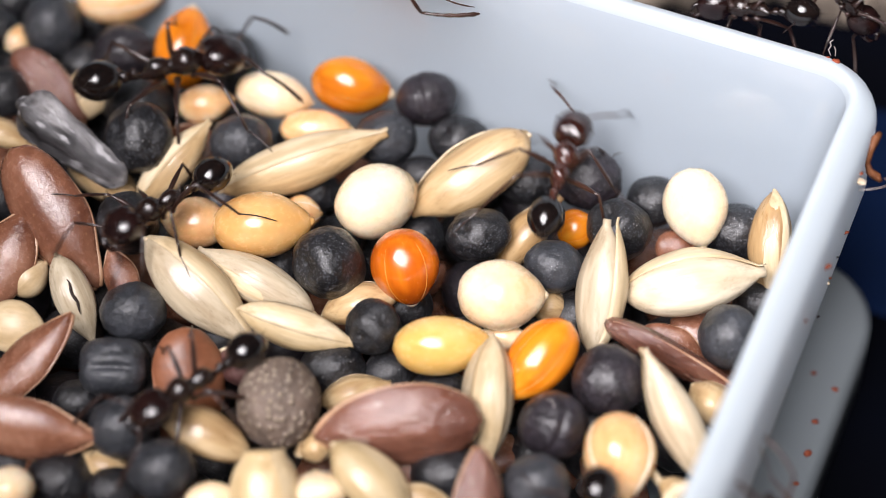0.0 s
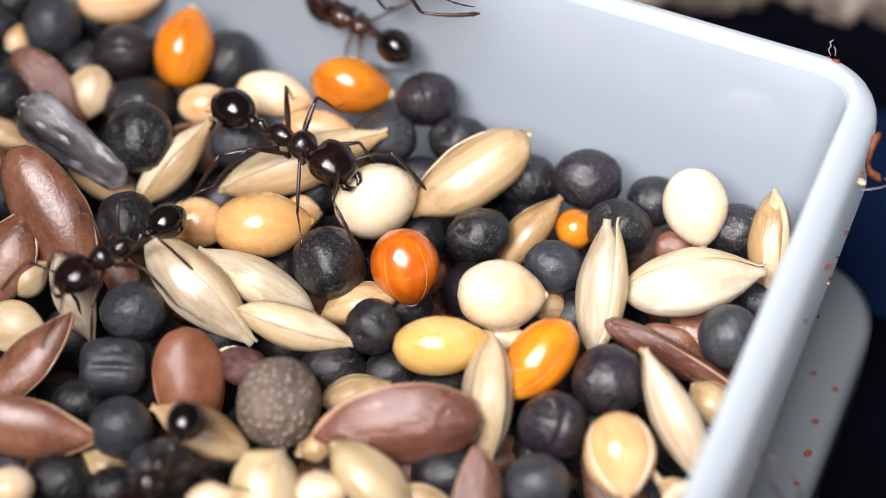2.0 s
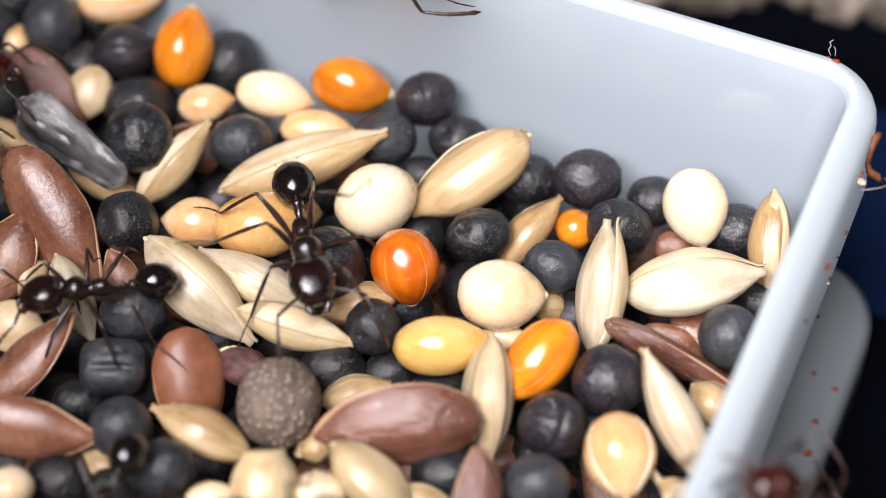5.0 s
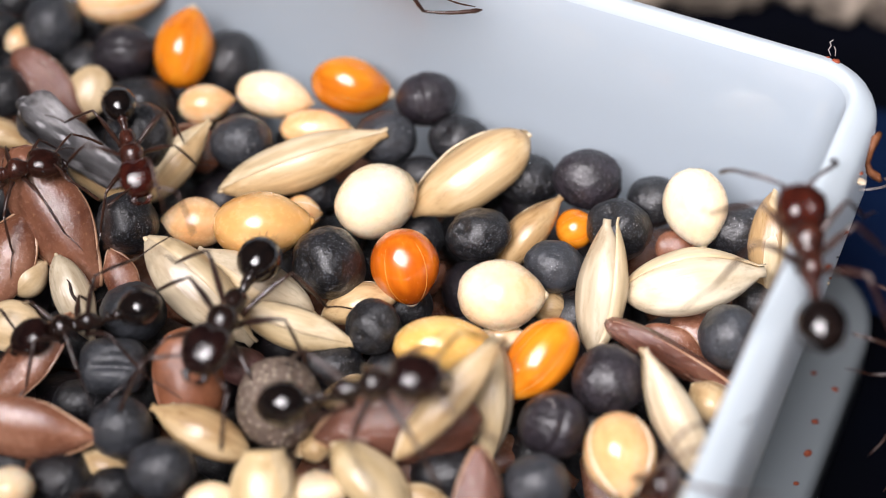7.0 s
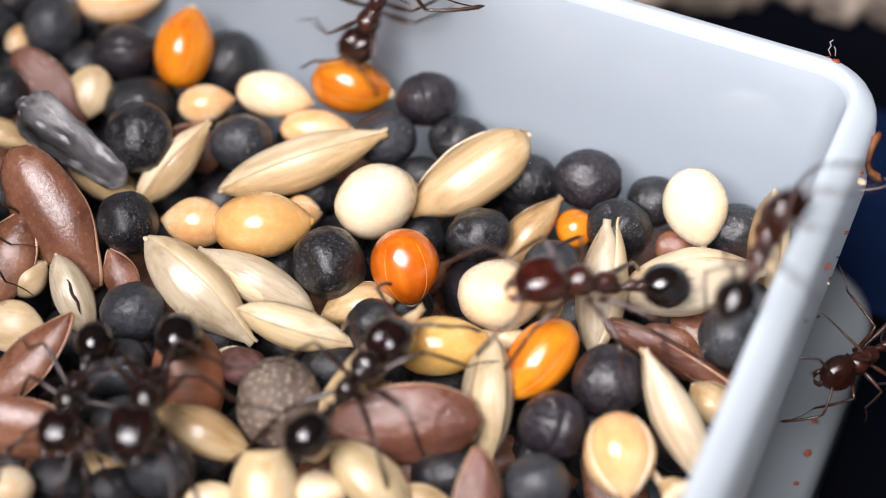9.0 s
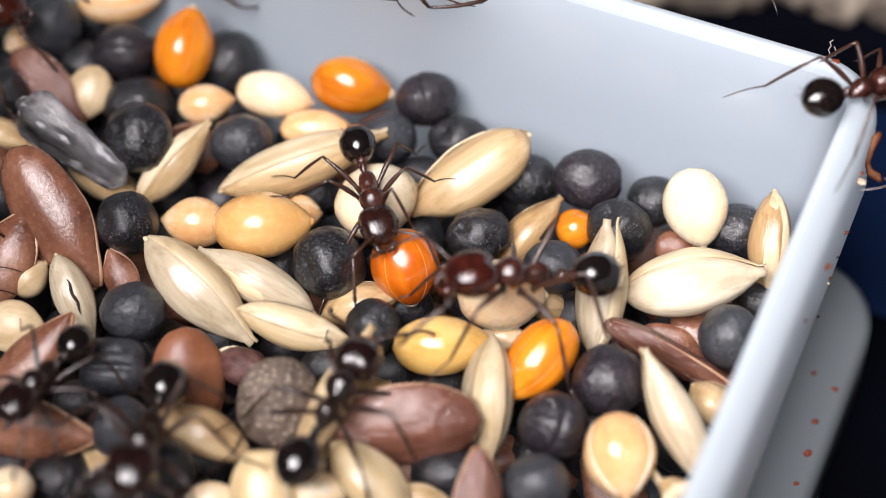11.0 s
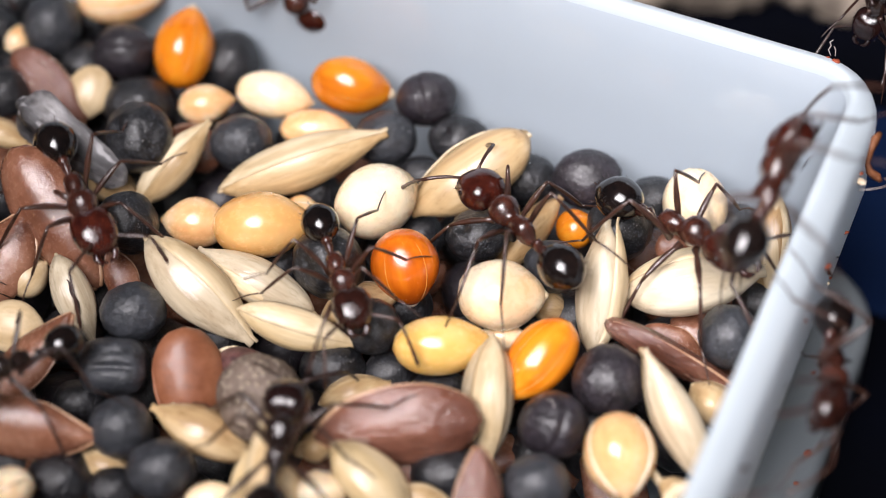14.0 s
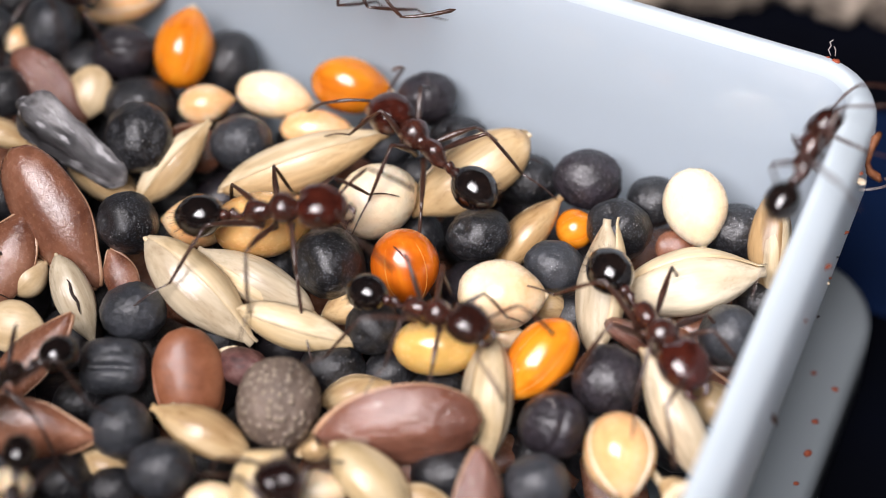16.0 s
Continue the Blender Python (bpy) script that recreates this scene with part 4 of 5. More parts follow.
HEAD_AT, GASTER_AT = Vector((1.95, 0, 0.05)), Vector((-1.95, 0, 0.0))
LEGS = {  # hip, knee, ankle, toe of the right-hand legs
    "front": ((0.95, -0.24, -0.28), (1.75, -1.15, 0.45), (2.35, -1.85, -0.95), (3.05, -2.35, -1.55)),
    "middle": ((0.45, -0.26, -0.32), (0.45, -1.50, 0.55), (0.15, -2.40, -0.95), (-0.15, -3.25, -1.60)),
    "hind": ((0.05, -0.24, -0.30), (-0.95, -1.35, 0.70), (-1.80, -2.15, -0.90), (-2.80, -2.80, -1.60)),
}


def limb(points, radii):
    bm = bmesh.new()
    tube(bm, points, radii, 7)
    return bm


def bowed(a, b, n, lift):
    a, b = Vector(a), Vector(b)
    return [a.lerp(b, i / n) + Vector((0, 0, lift * math.sin(math.pi * i / n))) for i in range(n + 1)]


def ant_meshes(look_):
    body, front, legs = {"dark": (M_ANT_BLACK, M_ANT_DARK, M_ANT_SHANK), "brown": (M_ANT_BLACK, M_ANT_BROWN, M_ANT_LEG),
                         "red": (M_ANT_BLACK, M_ANT_RED, M_ANT_LEG)}[look_]
    mail = M_MAIL_DARK if look_ == "dark" else M_MAIL_RED
    out = {}
    hr = (0.74, 0.66, 0.53)
    bm = ball(hr, segs=4, shape=head_shape)
    out["head"] = mesh_of("head", bm, front)
    for s in (1, -1):
        out[f"eye{s}"] = mesh_of("eye", ball((0.10, 0.05, 0.085), (0.02, s * 0.635, 0.15), 2), M_ANT_BLACK)
        bm = bmesh.new()
        tube(bm, [(0.55, s * 0.24, -0.12), (0.74, s * 0.29, -0.18), (0.87, s * 0.20, -0.22), (0.92, s * 0.03, -0.24)], [0.12, 0.12, 0.09, 0.03], 7)
        out[f"jaw{s}"] = mesh_of("mandible", bm, front)
        elbow = Vector((1.05, s * 1.25, 0.42))
        out[f"scape{s}"] = mesh_of("scape", limb(bowed((0.45, s * 0.28, 0.30), elbow, 5, 0.06), [0.05, 0.045, 0.05, 0.055, 0.06, 0.05]), legs)
        pts = bowed(elbow, (2.35, s * 1.55, -0.55), 10, 0.10)
        out[f"whip{s}"] = mesh_of("funiculus", limb(pts, [0.035 + 0.012 * (i % 2) + 0.003 * i for i in range(10)] + [0.02]), legs)
    bm = bmesh.new()
    lathe(bm, [(1.30, 0.10, 0.10, 0.02), (1.25, 0.20, 0.20, 0.04), (1.12, 0.33, 0.32, 0.08), (0.94, 0.43, 0.42, 0.12), (0.74, 0.46, 0.45, 0.13),
               (0.56, 0.40, 0.40, 0.10), (0.42, 0.29, 0.30, 0.05), (0.33, 0.235, 0.25, 0.02), (0.26, 0.23, 0.25, 0.02), (0.18, 0.27, 0.29, 0.04),
               (0.04, 0.30, 0.32, 0.06), (-0.12, 0.305, 0.34, 0.06), (-0.27, 0.29, 0.33, 0.03), (-0.38, 0.25, 0.26, -0.04), (-0.50, 0.17, 0.18, -0.12),
               (-0.60, 0.10, 0.11, -0.15)], 24)
    rough_up(bm, 0.035, 4, 2, 0.012)
    out["thorax"] = mesh_of("thorax", bm, mail)
    bm = bmesh.new()
    lathe(bm, [(-0.55, 0.07, 0.07, -0.14), (-0.68, 0.09, 0.09, -0.12), (-0.80, 0.15, 0.23, -0.02), (-0.90, 0.15, 0.20, -0.04), (-0.97, 0.09, 0.09, -0.12)], 14)
    out["petiole"] = mesh_of("petiole", bm, mail)
    bm = bmesh.new()
    lathe(bm, [(-0.95, 0.08, 0.08, -0.12), (-1.03, 0.16, 0.17, -0.06), (-1.14, 0.20, 0.21, -0.04), (-1.25, 0.15, 0.15, -0.06), (-1.34, 0.11, 0.11, -0.08)], 14)
    out["postpetiole"] = mesh_of("postpetiole", bm, mail)
    gr = (0.77, 0.63, 0.60)
    bm = bmesh.new()
    lathe(bm, gaster_profile(gr), 32)
    out["gaster"] = mesh_of("gaster", bm, body)
    bm = bmesh.new()
    ant_hairs(bm, (0.78, 0.60, 0.55), (0, 0, 0), 34, 8, True)
    out["tail_hair"] = mesh_of("bristles", bm, legs)
    bm = bmesh.new()
    ant_hairs(bm, (0.72, 0.63, 0.51), (0, 0, 0), 14, 3, False)
    out["head_hair"] = mesh_of("bristles", bm, legs)
    for name, (hip, knee, ankle, toe) in LEGS.items():
        for s in (1, -1):
            flip = lambda p: Vector((p[0] - hip[0], (p[1] - hip[1]) * s, p[2] - hip[2]))
            k, a, e = flip(knee), flip(ankle) - flip(knee), flip(toe) - flip(knee)
            pts = bowed((0, 0, 0), k, 6, 0.08)
            out[f"{name}{s}femur"] = mesh_of("femur", limb(pts, [0.125, 0.070, 0.092, 0.098, 0.084, 0.060, 0.050]), legs)
            out[f"{name}{s}tibia"] = mesh_of("tibia", limb(bowed((0, 0, 0), a, 5, 0.05), [0.043, 0.052, 0.060, 0.060, 0.052, 0.040]), legs)
            tar = bowed(a, e, 8, 0.08)
            out[f"{name}{s}tarsus"] = mesh_of("tarsus", limb(tar, [0.034, 0.024, 0.030, 0.022, 0.028, 0.021, 0.026, 0.019, 0.012]), legs)
    return out


ANT_MESHES = {k: ant_meshes(k) for k in ("dark", "brown", "red")}
ANT_WORDS = {"dark": "glossy black harvester ant with a black-brown head",
             "brown": "harvester ant with dark brown head and black abdomen",
             "red": "harvester ant with red-brown head and black abdomen"}


def ant(size, look_):
    me = ANT_MESHES[look_]
    body = new("ant")
    body.scale = (size, size, size)
    tagged(body, ANT_WORDS[look_] + " on the seeds", "ant", "ants on the seeds")
    head = part("head", me["head"], body, m=Matrix.Translation(HEAD_AT * MM))
    for s in (1, -1):
        for key, name in (("eye", "eye"), ("jaw", "mandible"), ("scape", "scape"), ("whip", "funiculus")):
            part(name, me[f"{key}{s}"], head)
    part("thorax", me["thorax"], body)
    part("petiole", me["petiole"], body)
    part("postpetiole", me["postpetiole"], body)
    tail = part("gaster", me["gaster"], body, m=Matrix.Translation(GASTER_AT * MM))
    tagged(part("bristles", me["tail_hair"], tail), kind="stuff")
    tagged(part("bristles", me["head_hair"], head), kind="stuff")
    for name, (hip, *rest) in LEGS.items():
        for s in (1, -1):
            leg = part("leg", me[f"{name}{s}femur"], body, m=Matrix.Translation(Vector((hip[0], hip[1] * s, hip[2])) * MM))
            knee = Matrix.Translation(Vector((rest[0][0] - hip[0], (rest[0][1] - hip[1]) * s, rest[0][2] - hip[2])) * MM)
            part("tibia", me[f"{name}{s}tibia"], leg, m=knee)
            part("tarsus", me[f"{name}{s}tarsus"], leg, m=knee)
    return body


def top_of_seeds(x, y):
    """Height of the seed bed in mm under a foot."""
    best = -1.2
    for centre, a in SEED_FORMS:
        dx, dy = x - centre[0], y - centre[1]
        if abs(dx) > 3.2 or abs(dy) > 3.2:
            continue
        half = (a[0][2] * dx + a[1][2] * dy) / a[2][2]
        rest = (a[0][0] * dx * dx + 2 * a[0][1] * dx * dy + a[1][1] * dy * dy - 1) / a[2][2]
        if half * half > rest:
            best = max(best, centre[2] - half + math.sqrt(half * half - rest))
    return best


def turn_between(u0, n0, u1, n1):
    """The rotation that carries the direction u0 and normal n0 to u1 and n1."""
    def basis(u, n):
        u, n = u.normalized(), n.normalized()
        return Matrix((u, n, u.cross(n))).transposed()
    return basis(u1, n1) @ basis(u0, n0).inverted()


def bend(hip, knee, toe, goal):
    """Turns of the thigh and, in the thigh's space, of the shank that bring the toe to the goal, knee upwards."""
    long, low = (knee - hip).length, (toe - knee).length
    way = goal - hip
    d = min(max(way.length, abs(long - low) * 1.08, 0.45 * (long + low)), 0.985 * (long + low))
    way.normalize()
    out = (knee - hip) - Vector((0, 0, (knee - hip).z))
    pole = Vector((0, 0, 1)) + 0.25 * out.normalized()
    pole = (pole - way * pole.dot(way)).normalized()
    along = (long * long - low * low + d * d) / (2 * d)
    high = math.sqrt(max(0.0, long * long - along * along))
    k = hip + way * along + pole * high
    g = hip + way * d
    n0 = (knee - hip).cross(toe - hip)
    n1 = (k - hip).cross(g - hip)
    thigh = turn_between(knee - hip, n0, k - hip, n1)
    shank = turn_between(toe - knee, n0, g - k, n1)
    return thigh.to_4x4(), (thigh.inverted() @ shank).to_4x4()


def march(body, rows):
    """Keys an ant along its rows. Its feet stand on the seeds while the body passes over them and step on in two tripods; its head sways."""
    walk(body, rows)
    keys = body.animation_data
    curves = {(c.data_path, c.array_index): c for c in keys.action.layers[0].strips[0].channelbag(keys.action_slot).fcurves}
    size = body.scale.x

    def stand(t):
        f = 1 + t * FPS
        q = Quaternion([curves["rotation_quaternion", i].evaluate(f) for i in range(4)]).normalized()
        p = Vector([curves["location", i].evaluate(f) for i in range(3)]) / MM
        return Matrix.Translation(p) @ q.to_matrix().to_4x4() @ Matrix.Scale(size, 4)

    legs = [c for c in body.children if c.name.startswith("leg")]
    head = [c for c in body.children if c.name.startswith("head")][0]
    rng = random.Random(len(rows) * 7 + int(size * 1000))
    times = sorted({round(t + (t1 - t) * k / n, 3) for (t, m), (t1, m1) in zip(rows, rows[1:]) if t1 - t < 2.5 for n in (math.ceil((t1 - t) / 0.125),) for k in range(n + 1)}
                   | {0.0, 16.0})
    poses, far = {t: stand(t) for t in times}, [0.0]
    for t0, t1 in zip(times, times[1:]):
        m0, m1 = poses[t0], poses[t1]
        far.append(far[-1] + (m1.translation - m0.translation).length + 0.9 * abs(m0.to_quaternion().rotation_difference(m1.to_quaternion()).angle))
    stride = 3.0 * size
    beat = [d / stride + 0.12 * min(t, 40) for d, t in zip(far, times)]
    names = list(LEGS)
    for i, leg in enumerate(legs):
        side = 1 if i % 2 == 0 else -1
        hip, knee, ankle, toe = (Vector((p[0], p[1] * side, p[2])) for p in LEGS[names[i // 2]])
        rest = toe + Vector((rng.uniform(-0.35, 0.35), side * rng.uniform(-0.25, 0.25), 0))
        shift = (0.0 if i in (0, 3, 4) else 0.5) + rng.uniform(-0.06, 0.06)
        phase = [b + shift for b in beat]
        shank = [c for c in leg.children if c.name.startswith(("tibia", "tarsus"))]
        k0 = shank[0].matrix_basis.translation.copy()
        feet = {}

        def foot(n):
            """Where this foot stands in its n-th step, in mm."""
            if n not in feet:
                m = stand(float(np.interp(n + 0.3, phase, times)))
                p = m @ rest
                up = (m.to_3x3() @ Vector((0, 0, 1))).normalized()
                if up.z > 0.7 and m.translation.z < 4.2 and in_box(p.x, p.y, 1.6):
                    p.z = min(max(top_of_seeds(p.x, p.y) + 0.03, p.z - 1.5 * size), p.z + 1.0 * size)
                feet[n] = (p, up)
            return feet[n]

        thigh_rows, shank_rows = [], []
        for t, ph in zip(times, phase):
            n = math.floor(ph)
            (p0, up), s = foot(n), max(0.0, (ph - n - 0.6) / 0.4)
            if s > 0:
                s = s * s * (3 - 2 * s)
                p0 = p0.lerp(foot(n + 1)[0], s) + up * (0.7 * size * math.sin(math.pi * s))
            thigh, low = bend(hip, knee, toe, poses[t].inverted() @ p0)
            thigh_rows.append((t, Matrix.Translation(hip * MM) @ thigh))
            shank_rows.append((t, Matrix.Translation(k0) @ low))
        walk(leg, thigh_rows)
        for piece in shank:
            walk(piece, shank_rows)
    base = head.matrix_basis.translation.copy()
    drift = rng.uniform(0, 6)
    walk(head, [(t, Matrix.Translation(base) @ pose(0, 0, 0, 0, 14 + 5 * math.sin(2.6 * b + drift), 7 * math.sin(1.9 * b + drift)))
                for t, b in zip(times, beat)])


# ---- the colony on the move ----
a1 = ant(1.204, "dark")
a2 = ant(0.98, "dark")
a3 = ant(0.97, "dark")
a4 = ant(1.03, "brown")
a5 = ant(1.030, "brown")
a6 = ant(1.230, "red")
a7 = ant(1.214, "red")
a8 = ant(1.165, "dark")
a9 = ant(0.973, "red")
a10 = ant(0.846, "brown")
a11 = ant(1.067, "brown")
a12 = ant(1.240, "red")
a13 = ant(0.992, "brown")
a14 = ant(0.965, "dark")
a15 = ant(0.846, "dark")
a16 = ant(0.846, "dark")
a17 = ant(0.901, "brown")
a19 = ant(1.203, "red")
a20 = ant(1.150, "red")
a24 = ant(0.846, "dark")
a25 = ant(1.10, "dark")

loose_seed = canary(1, (0, 0, 0), (0, 0, 0), (2.54, 1.51, 1.51), 0, "straw-coloured canary seed dragged along by an ant")
SEED_FORMS.pop()


def motions():
    march(a1, [
        (0, at(-10.41, 6.93, 2.10, 0, -0, 16)),
        (0.5, at(-8.47, 6.14, 2.10, -0, -0, -17)),
        (1, at(-6.54, 4.80, 2.10, 0, -0, -40)),
        (1.5, at(-6.15, 4.02, 2.10, -0, -0, -48)),
        (2, at(-5.74, 3.47, 2.12, 0, -1, -37)),
        (2.6, at(-6.23, 3.31, 2.10, -0, -0, -36)),
        (3, at(-5.54, 2.97, 2.10, 0, -0, -39)),
        (3.5, at(-5.78, 1.74, 2.10, -0, -0, -59)),
        (4, at(-4.84, 0.10, 2.10, -0, -0, -69)),
        (4.2, at(-4.71, 0.02, 2.10, -0, -0, -70)),
        (5.2, at(-4.90, -1.49, 2.17, 0, -2, -83)),
        (6.3, at(-5.96, -3.33, 2.40, 0, -7, -107)),
        (6.5, at(-6.02, -3.39, 2.52, 0, -10, -111)),
        (7, at(-6.92, -4.40, 2.43, 0, -8, -108)),
        (7.5, at(-7.45, -5.22, 2.30, 0, -5, -106)),
        (8, at(-7.74, -5.79, 2.18, 0, -2, -98)),
        (8.5, at(-9.00, -6.95, 2.30, 0, -5, -102)),
        (9, at(-9.17, -7.74, 2.59, 0, -12, -102)),
        (9.2, at(-9.23, -7.86, 2.59, 0, -12, -102)),
        (11.3, at(-9.16, -9.82, 3.02, 0, -20, -94)),
        (11.5, at(-9.18, -9.93, 3.04, -0, -20, -93)),
        (12, at(-9.44, -11.47, 3.01, -0, -20, -96)),
        (12.5, at(-10.31, -12.78, 3.11, -0, -20, -93)),
        (13, at(-11.60, -14.21, 3.23, -0, -20, -92)),
        (13.6, at(-13.04, -15.43, 3.49, 0, -20, -100)),
        (16, at(-13.33, -15.63, 3.50, 0, -20, -99)),
    ])
    march(a2, [
        (0, at(-9.54, 0.44, 2.10, 0, -0, -140)),
        (0.5, at(-10.79, -0.31, 2.10, -0, 0, -175)),
        (1, at(-11.36, -0.93, 2.10, 0, -0, -159)),
        (1.5, at(-11.60, -1.00, 2.10, 0, -0, -164)),
        (2, at(-10.95, -1.76, 2.13, 0, -1, -139)),
        (2.6, at(-10.23, -2.89, 2.17, -0, -2, -118)),
        (3, at(-10.29, -3.41, 2.22, -0, -4, -120)),
        (3.5, at(-11.04, -3.76, 2.10, 0, -0, -142)),
        (4, at(-11.14, -3.54, 2.10, 0, -0, -158)),
        (4.2, at(-11.13, -3.54, 2.10, -0, -0, -158)),
        (6.3, at(-12.34, -3.34, 2.10, 0, -0, 164)),
        (6.5, at(-12.34, -3.34, 2.10, 0, -0, 164)),
        (7, at(-11.91, -4.62, 1.67, 0, 14, -171)),
        (7.5, at(-11.88, -4.99, 2.05, 0, 2, -179)),
        (8, at(-11.98, -5.23, 1.44, -0, 20, -173)),
        (8.5, at(-11.45, -6.99, 2.37, 0, -9, -114)),
        (9, at(-11.79, -7.54, 2.20, 0, -3, -101)),
        (9.2, at(-11.91, -7.58, 2.21, 0, -4, -102)),
        (11.3, at(-12.67, -7.59, 2.94, -0, -20, -112)),
        (11.5, at(-12.72, -7.60, 2.93, -0, -20, -112)),
        (12, at(-13.42, -6.69, 2.93, 0, -20, -135)),
        (13, at(-13.54, -6.95, 2.94, -0, -20, -135)),
        (13.5, at(-13.53, -7.03, 2.93, 0, -20, -135)),
        (14, at(-13.60, -7.18, 2.95, 0, -20, -135)),
        (15, at(-13.61, -7.85, 2.97, 0, -20, -134)),
        (15.5, at(-13.70, -7.85, 2.97, 0, -20, -134)),
        (16, at(-13.71, -7.64, 2.96, 0, -20, -135)),
    ])
    march(a3, [
        (0, at(-7.85, -7.28, 2.10, 0, -0, -140)),
        (0.5, at(-8.19, -8.11, 2.10, 0, -0, -132)),
        (1, at(-8.79, -9.21, 2.10, 0, -0, -130)),
        (1.5, at(-8.86, -10.30, 2.11, -0, -0, -111)),
        (2, at(-8.83, -10.61, 2.12, -0, -1, -111)),
        (2.6, at(-8.93, -10.91, 2.13, 0, -1, -109)),
        (3, at(-8.83, -10.90, 2.11, -0, -1, -110)),
        (3.5, at(-8.72, -10.89, 2.10, 0, -0, -111)),
        (4, at(-9.22, -11.47, 2.10, 0, -0, -109)),
        (4.2, at(-9.59, -11.59, 2.14, 0, -1, -105)),
        (6.3, at(-10.77, -12.37, 2.22, 0, -4, -114)),
        (6.5, at(-10.84, -12.50, 2.24, -0, -5, -113)),
        (7, at(-11.60, -13.91, 2.37, 0, -9, -112)),
        (7.5, at(-12.30, -14.92, 2.44, 0, -12, -111)),
        (16, at(-12.58, -15.31, 2.46, 0, -12, -110)),
    ])
    march(a4, [
        (0, at(4.13, 1.86, 1.95, 9, -6, 74)),
        (0.1, at(3.84, 2.36, 2.12, 4, -9, 82)),
        (0.2, at(3.64, 2.39, 2.29, 1, -14, 88)),
        (0.3, at(3.36, 2.91, 2.23, -10, -9, 96)),
        (0.5, at(2.33, 3.58, 2.90, -48, -11, 123)),
        (1, at(-0.30, 4.84, 2.96, -60, 0, 133)),
        (1.5, at(-0.98, 5.48, 3.40, -73, -5, 134)),
        (2, at(-3.22, 9.45, 1.93, -92, 5, 136)),
        (2.5, at(-4.46, 10.41, 5.40, -93, 7, 136)),
        (3, at(-5.62, 10.86, 7.15, -95, 13, 135)),
        (16, at(-5.62, 10.86, 7.15, -95, 13, 135)),
    ])
    march(a5, [
        (0, at(-1.82, 7.94, 10.39, -90, 72, 157)),
        (2, at(-1.98, 8.01, 7.82, -90, 70, 157)),
        (2.5, at(-2.61, 7.68, 5.41, -90, 65, 157)),
        (3, at(-2.70, 7.53, 3.92, -45, 50, -150)),
        (3.5, at(-3.23, 8.84, 3.25, -54, 26, -174)),
        (4, at(-2.91, 8.41, 5.75, -90, 33, 156)),
        (4.2, at(-3.06, 8.48, 5.86, -90, 32, 156)),
        (6.3, at(-1.66, 7.87, 9.10, -90, 52, 157)),
        (8, at(-1.08, 7.62, 8.22, -90, 68, 157)),
        (8.5, at(-1.55, 7.82, 6.83, -90, 68, 157)),
        (9, at(-2.39, 8.19, 4.24, -45, 61, -147)),
        (9.2, at(-3.75, 7.00, 3.48, -56, 33, -175)),
        (9.6, at(-3.97, 5.64, 3.90, -16, 26, -130)),
        (9.8, at(-3.87, 5.15, 3.70, 5, 13, -105)),
        (10.0, at(-3.72, 4.81, 3.00, 5, -0, -94)),
        (10.6, at(-2.92, 2.34, 2.40, -0, -0, -82)),
        (11.3, at(-2.57, 0.82, 2.10, 0, -0, -75)),
        (11.5, at(-2.68, 0.93, 2.10, -0, -0, -74)),
        (12, at(-3.87, 0.88, 2.10, 0, -0, -102)),
        (12.5, at(-4.84, -0.95, 2.10, 0, -0, -104)),
        (13, at(-4.43, -1.79, 2.10, -0, -0, -89)),
        (13.5, at(-3.89, -2.20, 2.14, 0, -1, -75)),
        (14, at(-3.62, -2.47, 2.10, -0, -0, -72)),
        (14.5, at(-2.90, -3.56, 2.10, 0, 0, -62)),
        (15, at(-2.31, -4.51, 2.28, 0, -5, -50)),
        (15.5, at(-1.80, -5.03, 2.23, -0, -4, -46)),
        (16, at(-0.86, -4.65, 2.49, 0, -11, -30)),
    ])
    march(a6, [
        (0, at(-3.35, 7.48, 8.09, 94, -10, -44)),
        (11, at(-3.35, 7.48, 8.09, 94, -10, -44)),
        (11.5, at(-1.78, 6.77, 7.43, 94, -11, -44)),
        (12, at(0.67, 5.65, 6.87, 95, -13, -45)),
        (12.5, at(4.75, 5.15, 3.18, 91, 31, -22)),
        (12.75, at(6.43, 1.62, 4.40, 51, 5, -52)),
        (13, at(7.81, 0.15, 3.20, 16, -0, -73)),
        (13.5, at(8.07, -0.96, 3.05, 0, -11, -48)),
        (14, at(7.86, -1.01, 2.54, 0, -11, -42)),
        (14.5, at(7.93, -2.79, 2.68, 0, -9, -75)),
        (15, at(8.34, -4.02, 2.30, 0, -0, -95)),
        (15.5, at(7.33, -4.45, 2.22, -0, -3, -71)),
        (16, at(6.70, -4.86, 2.28, -0, -4, -63)),
    ])
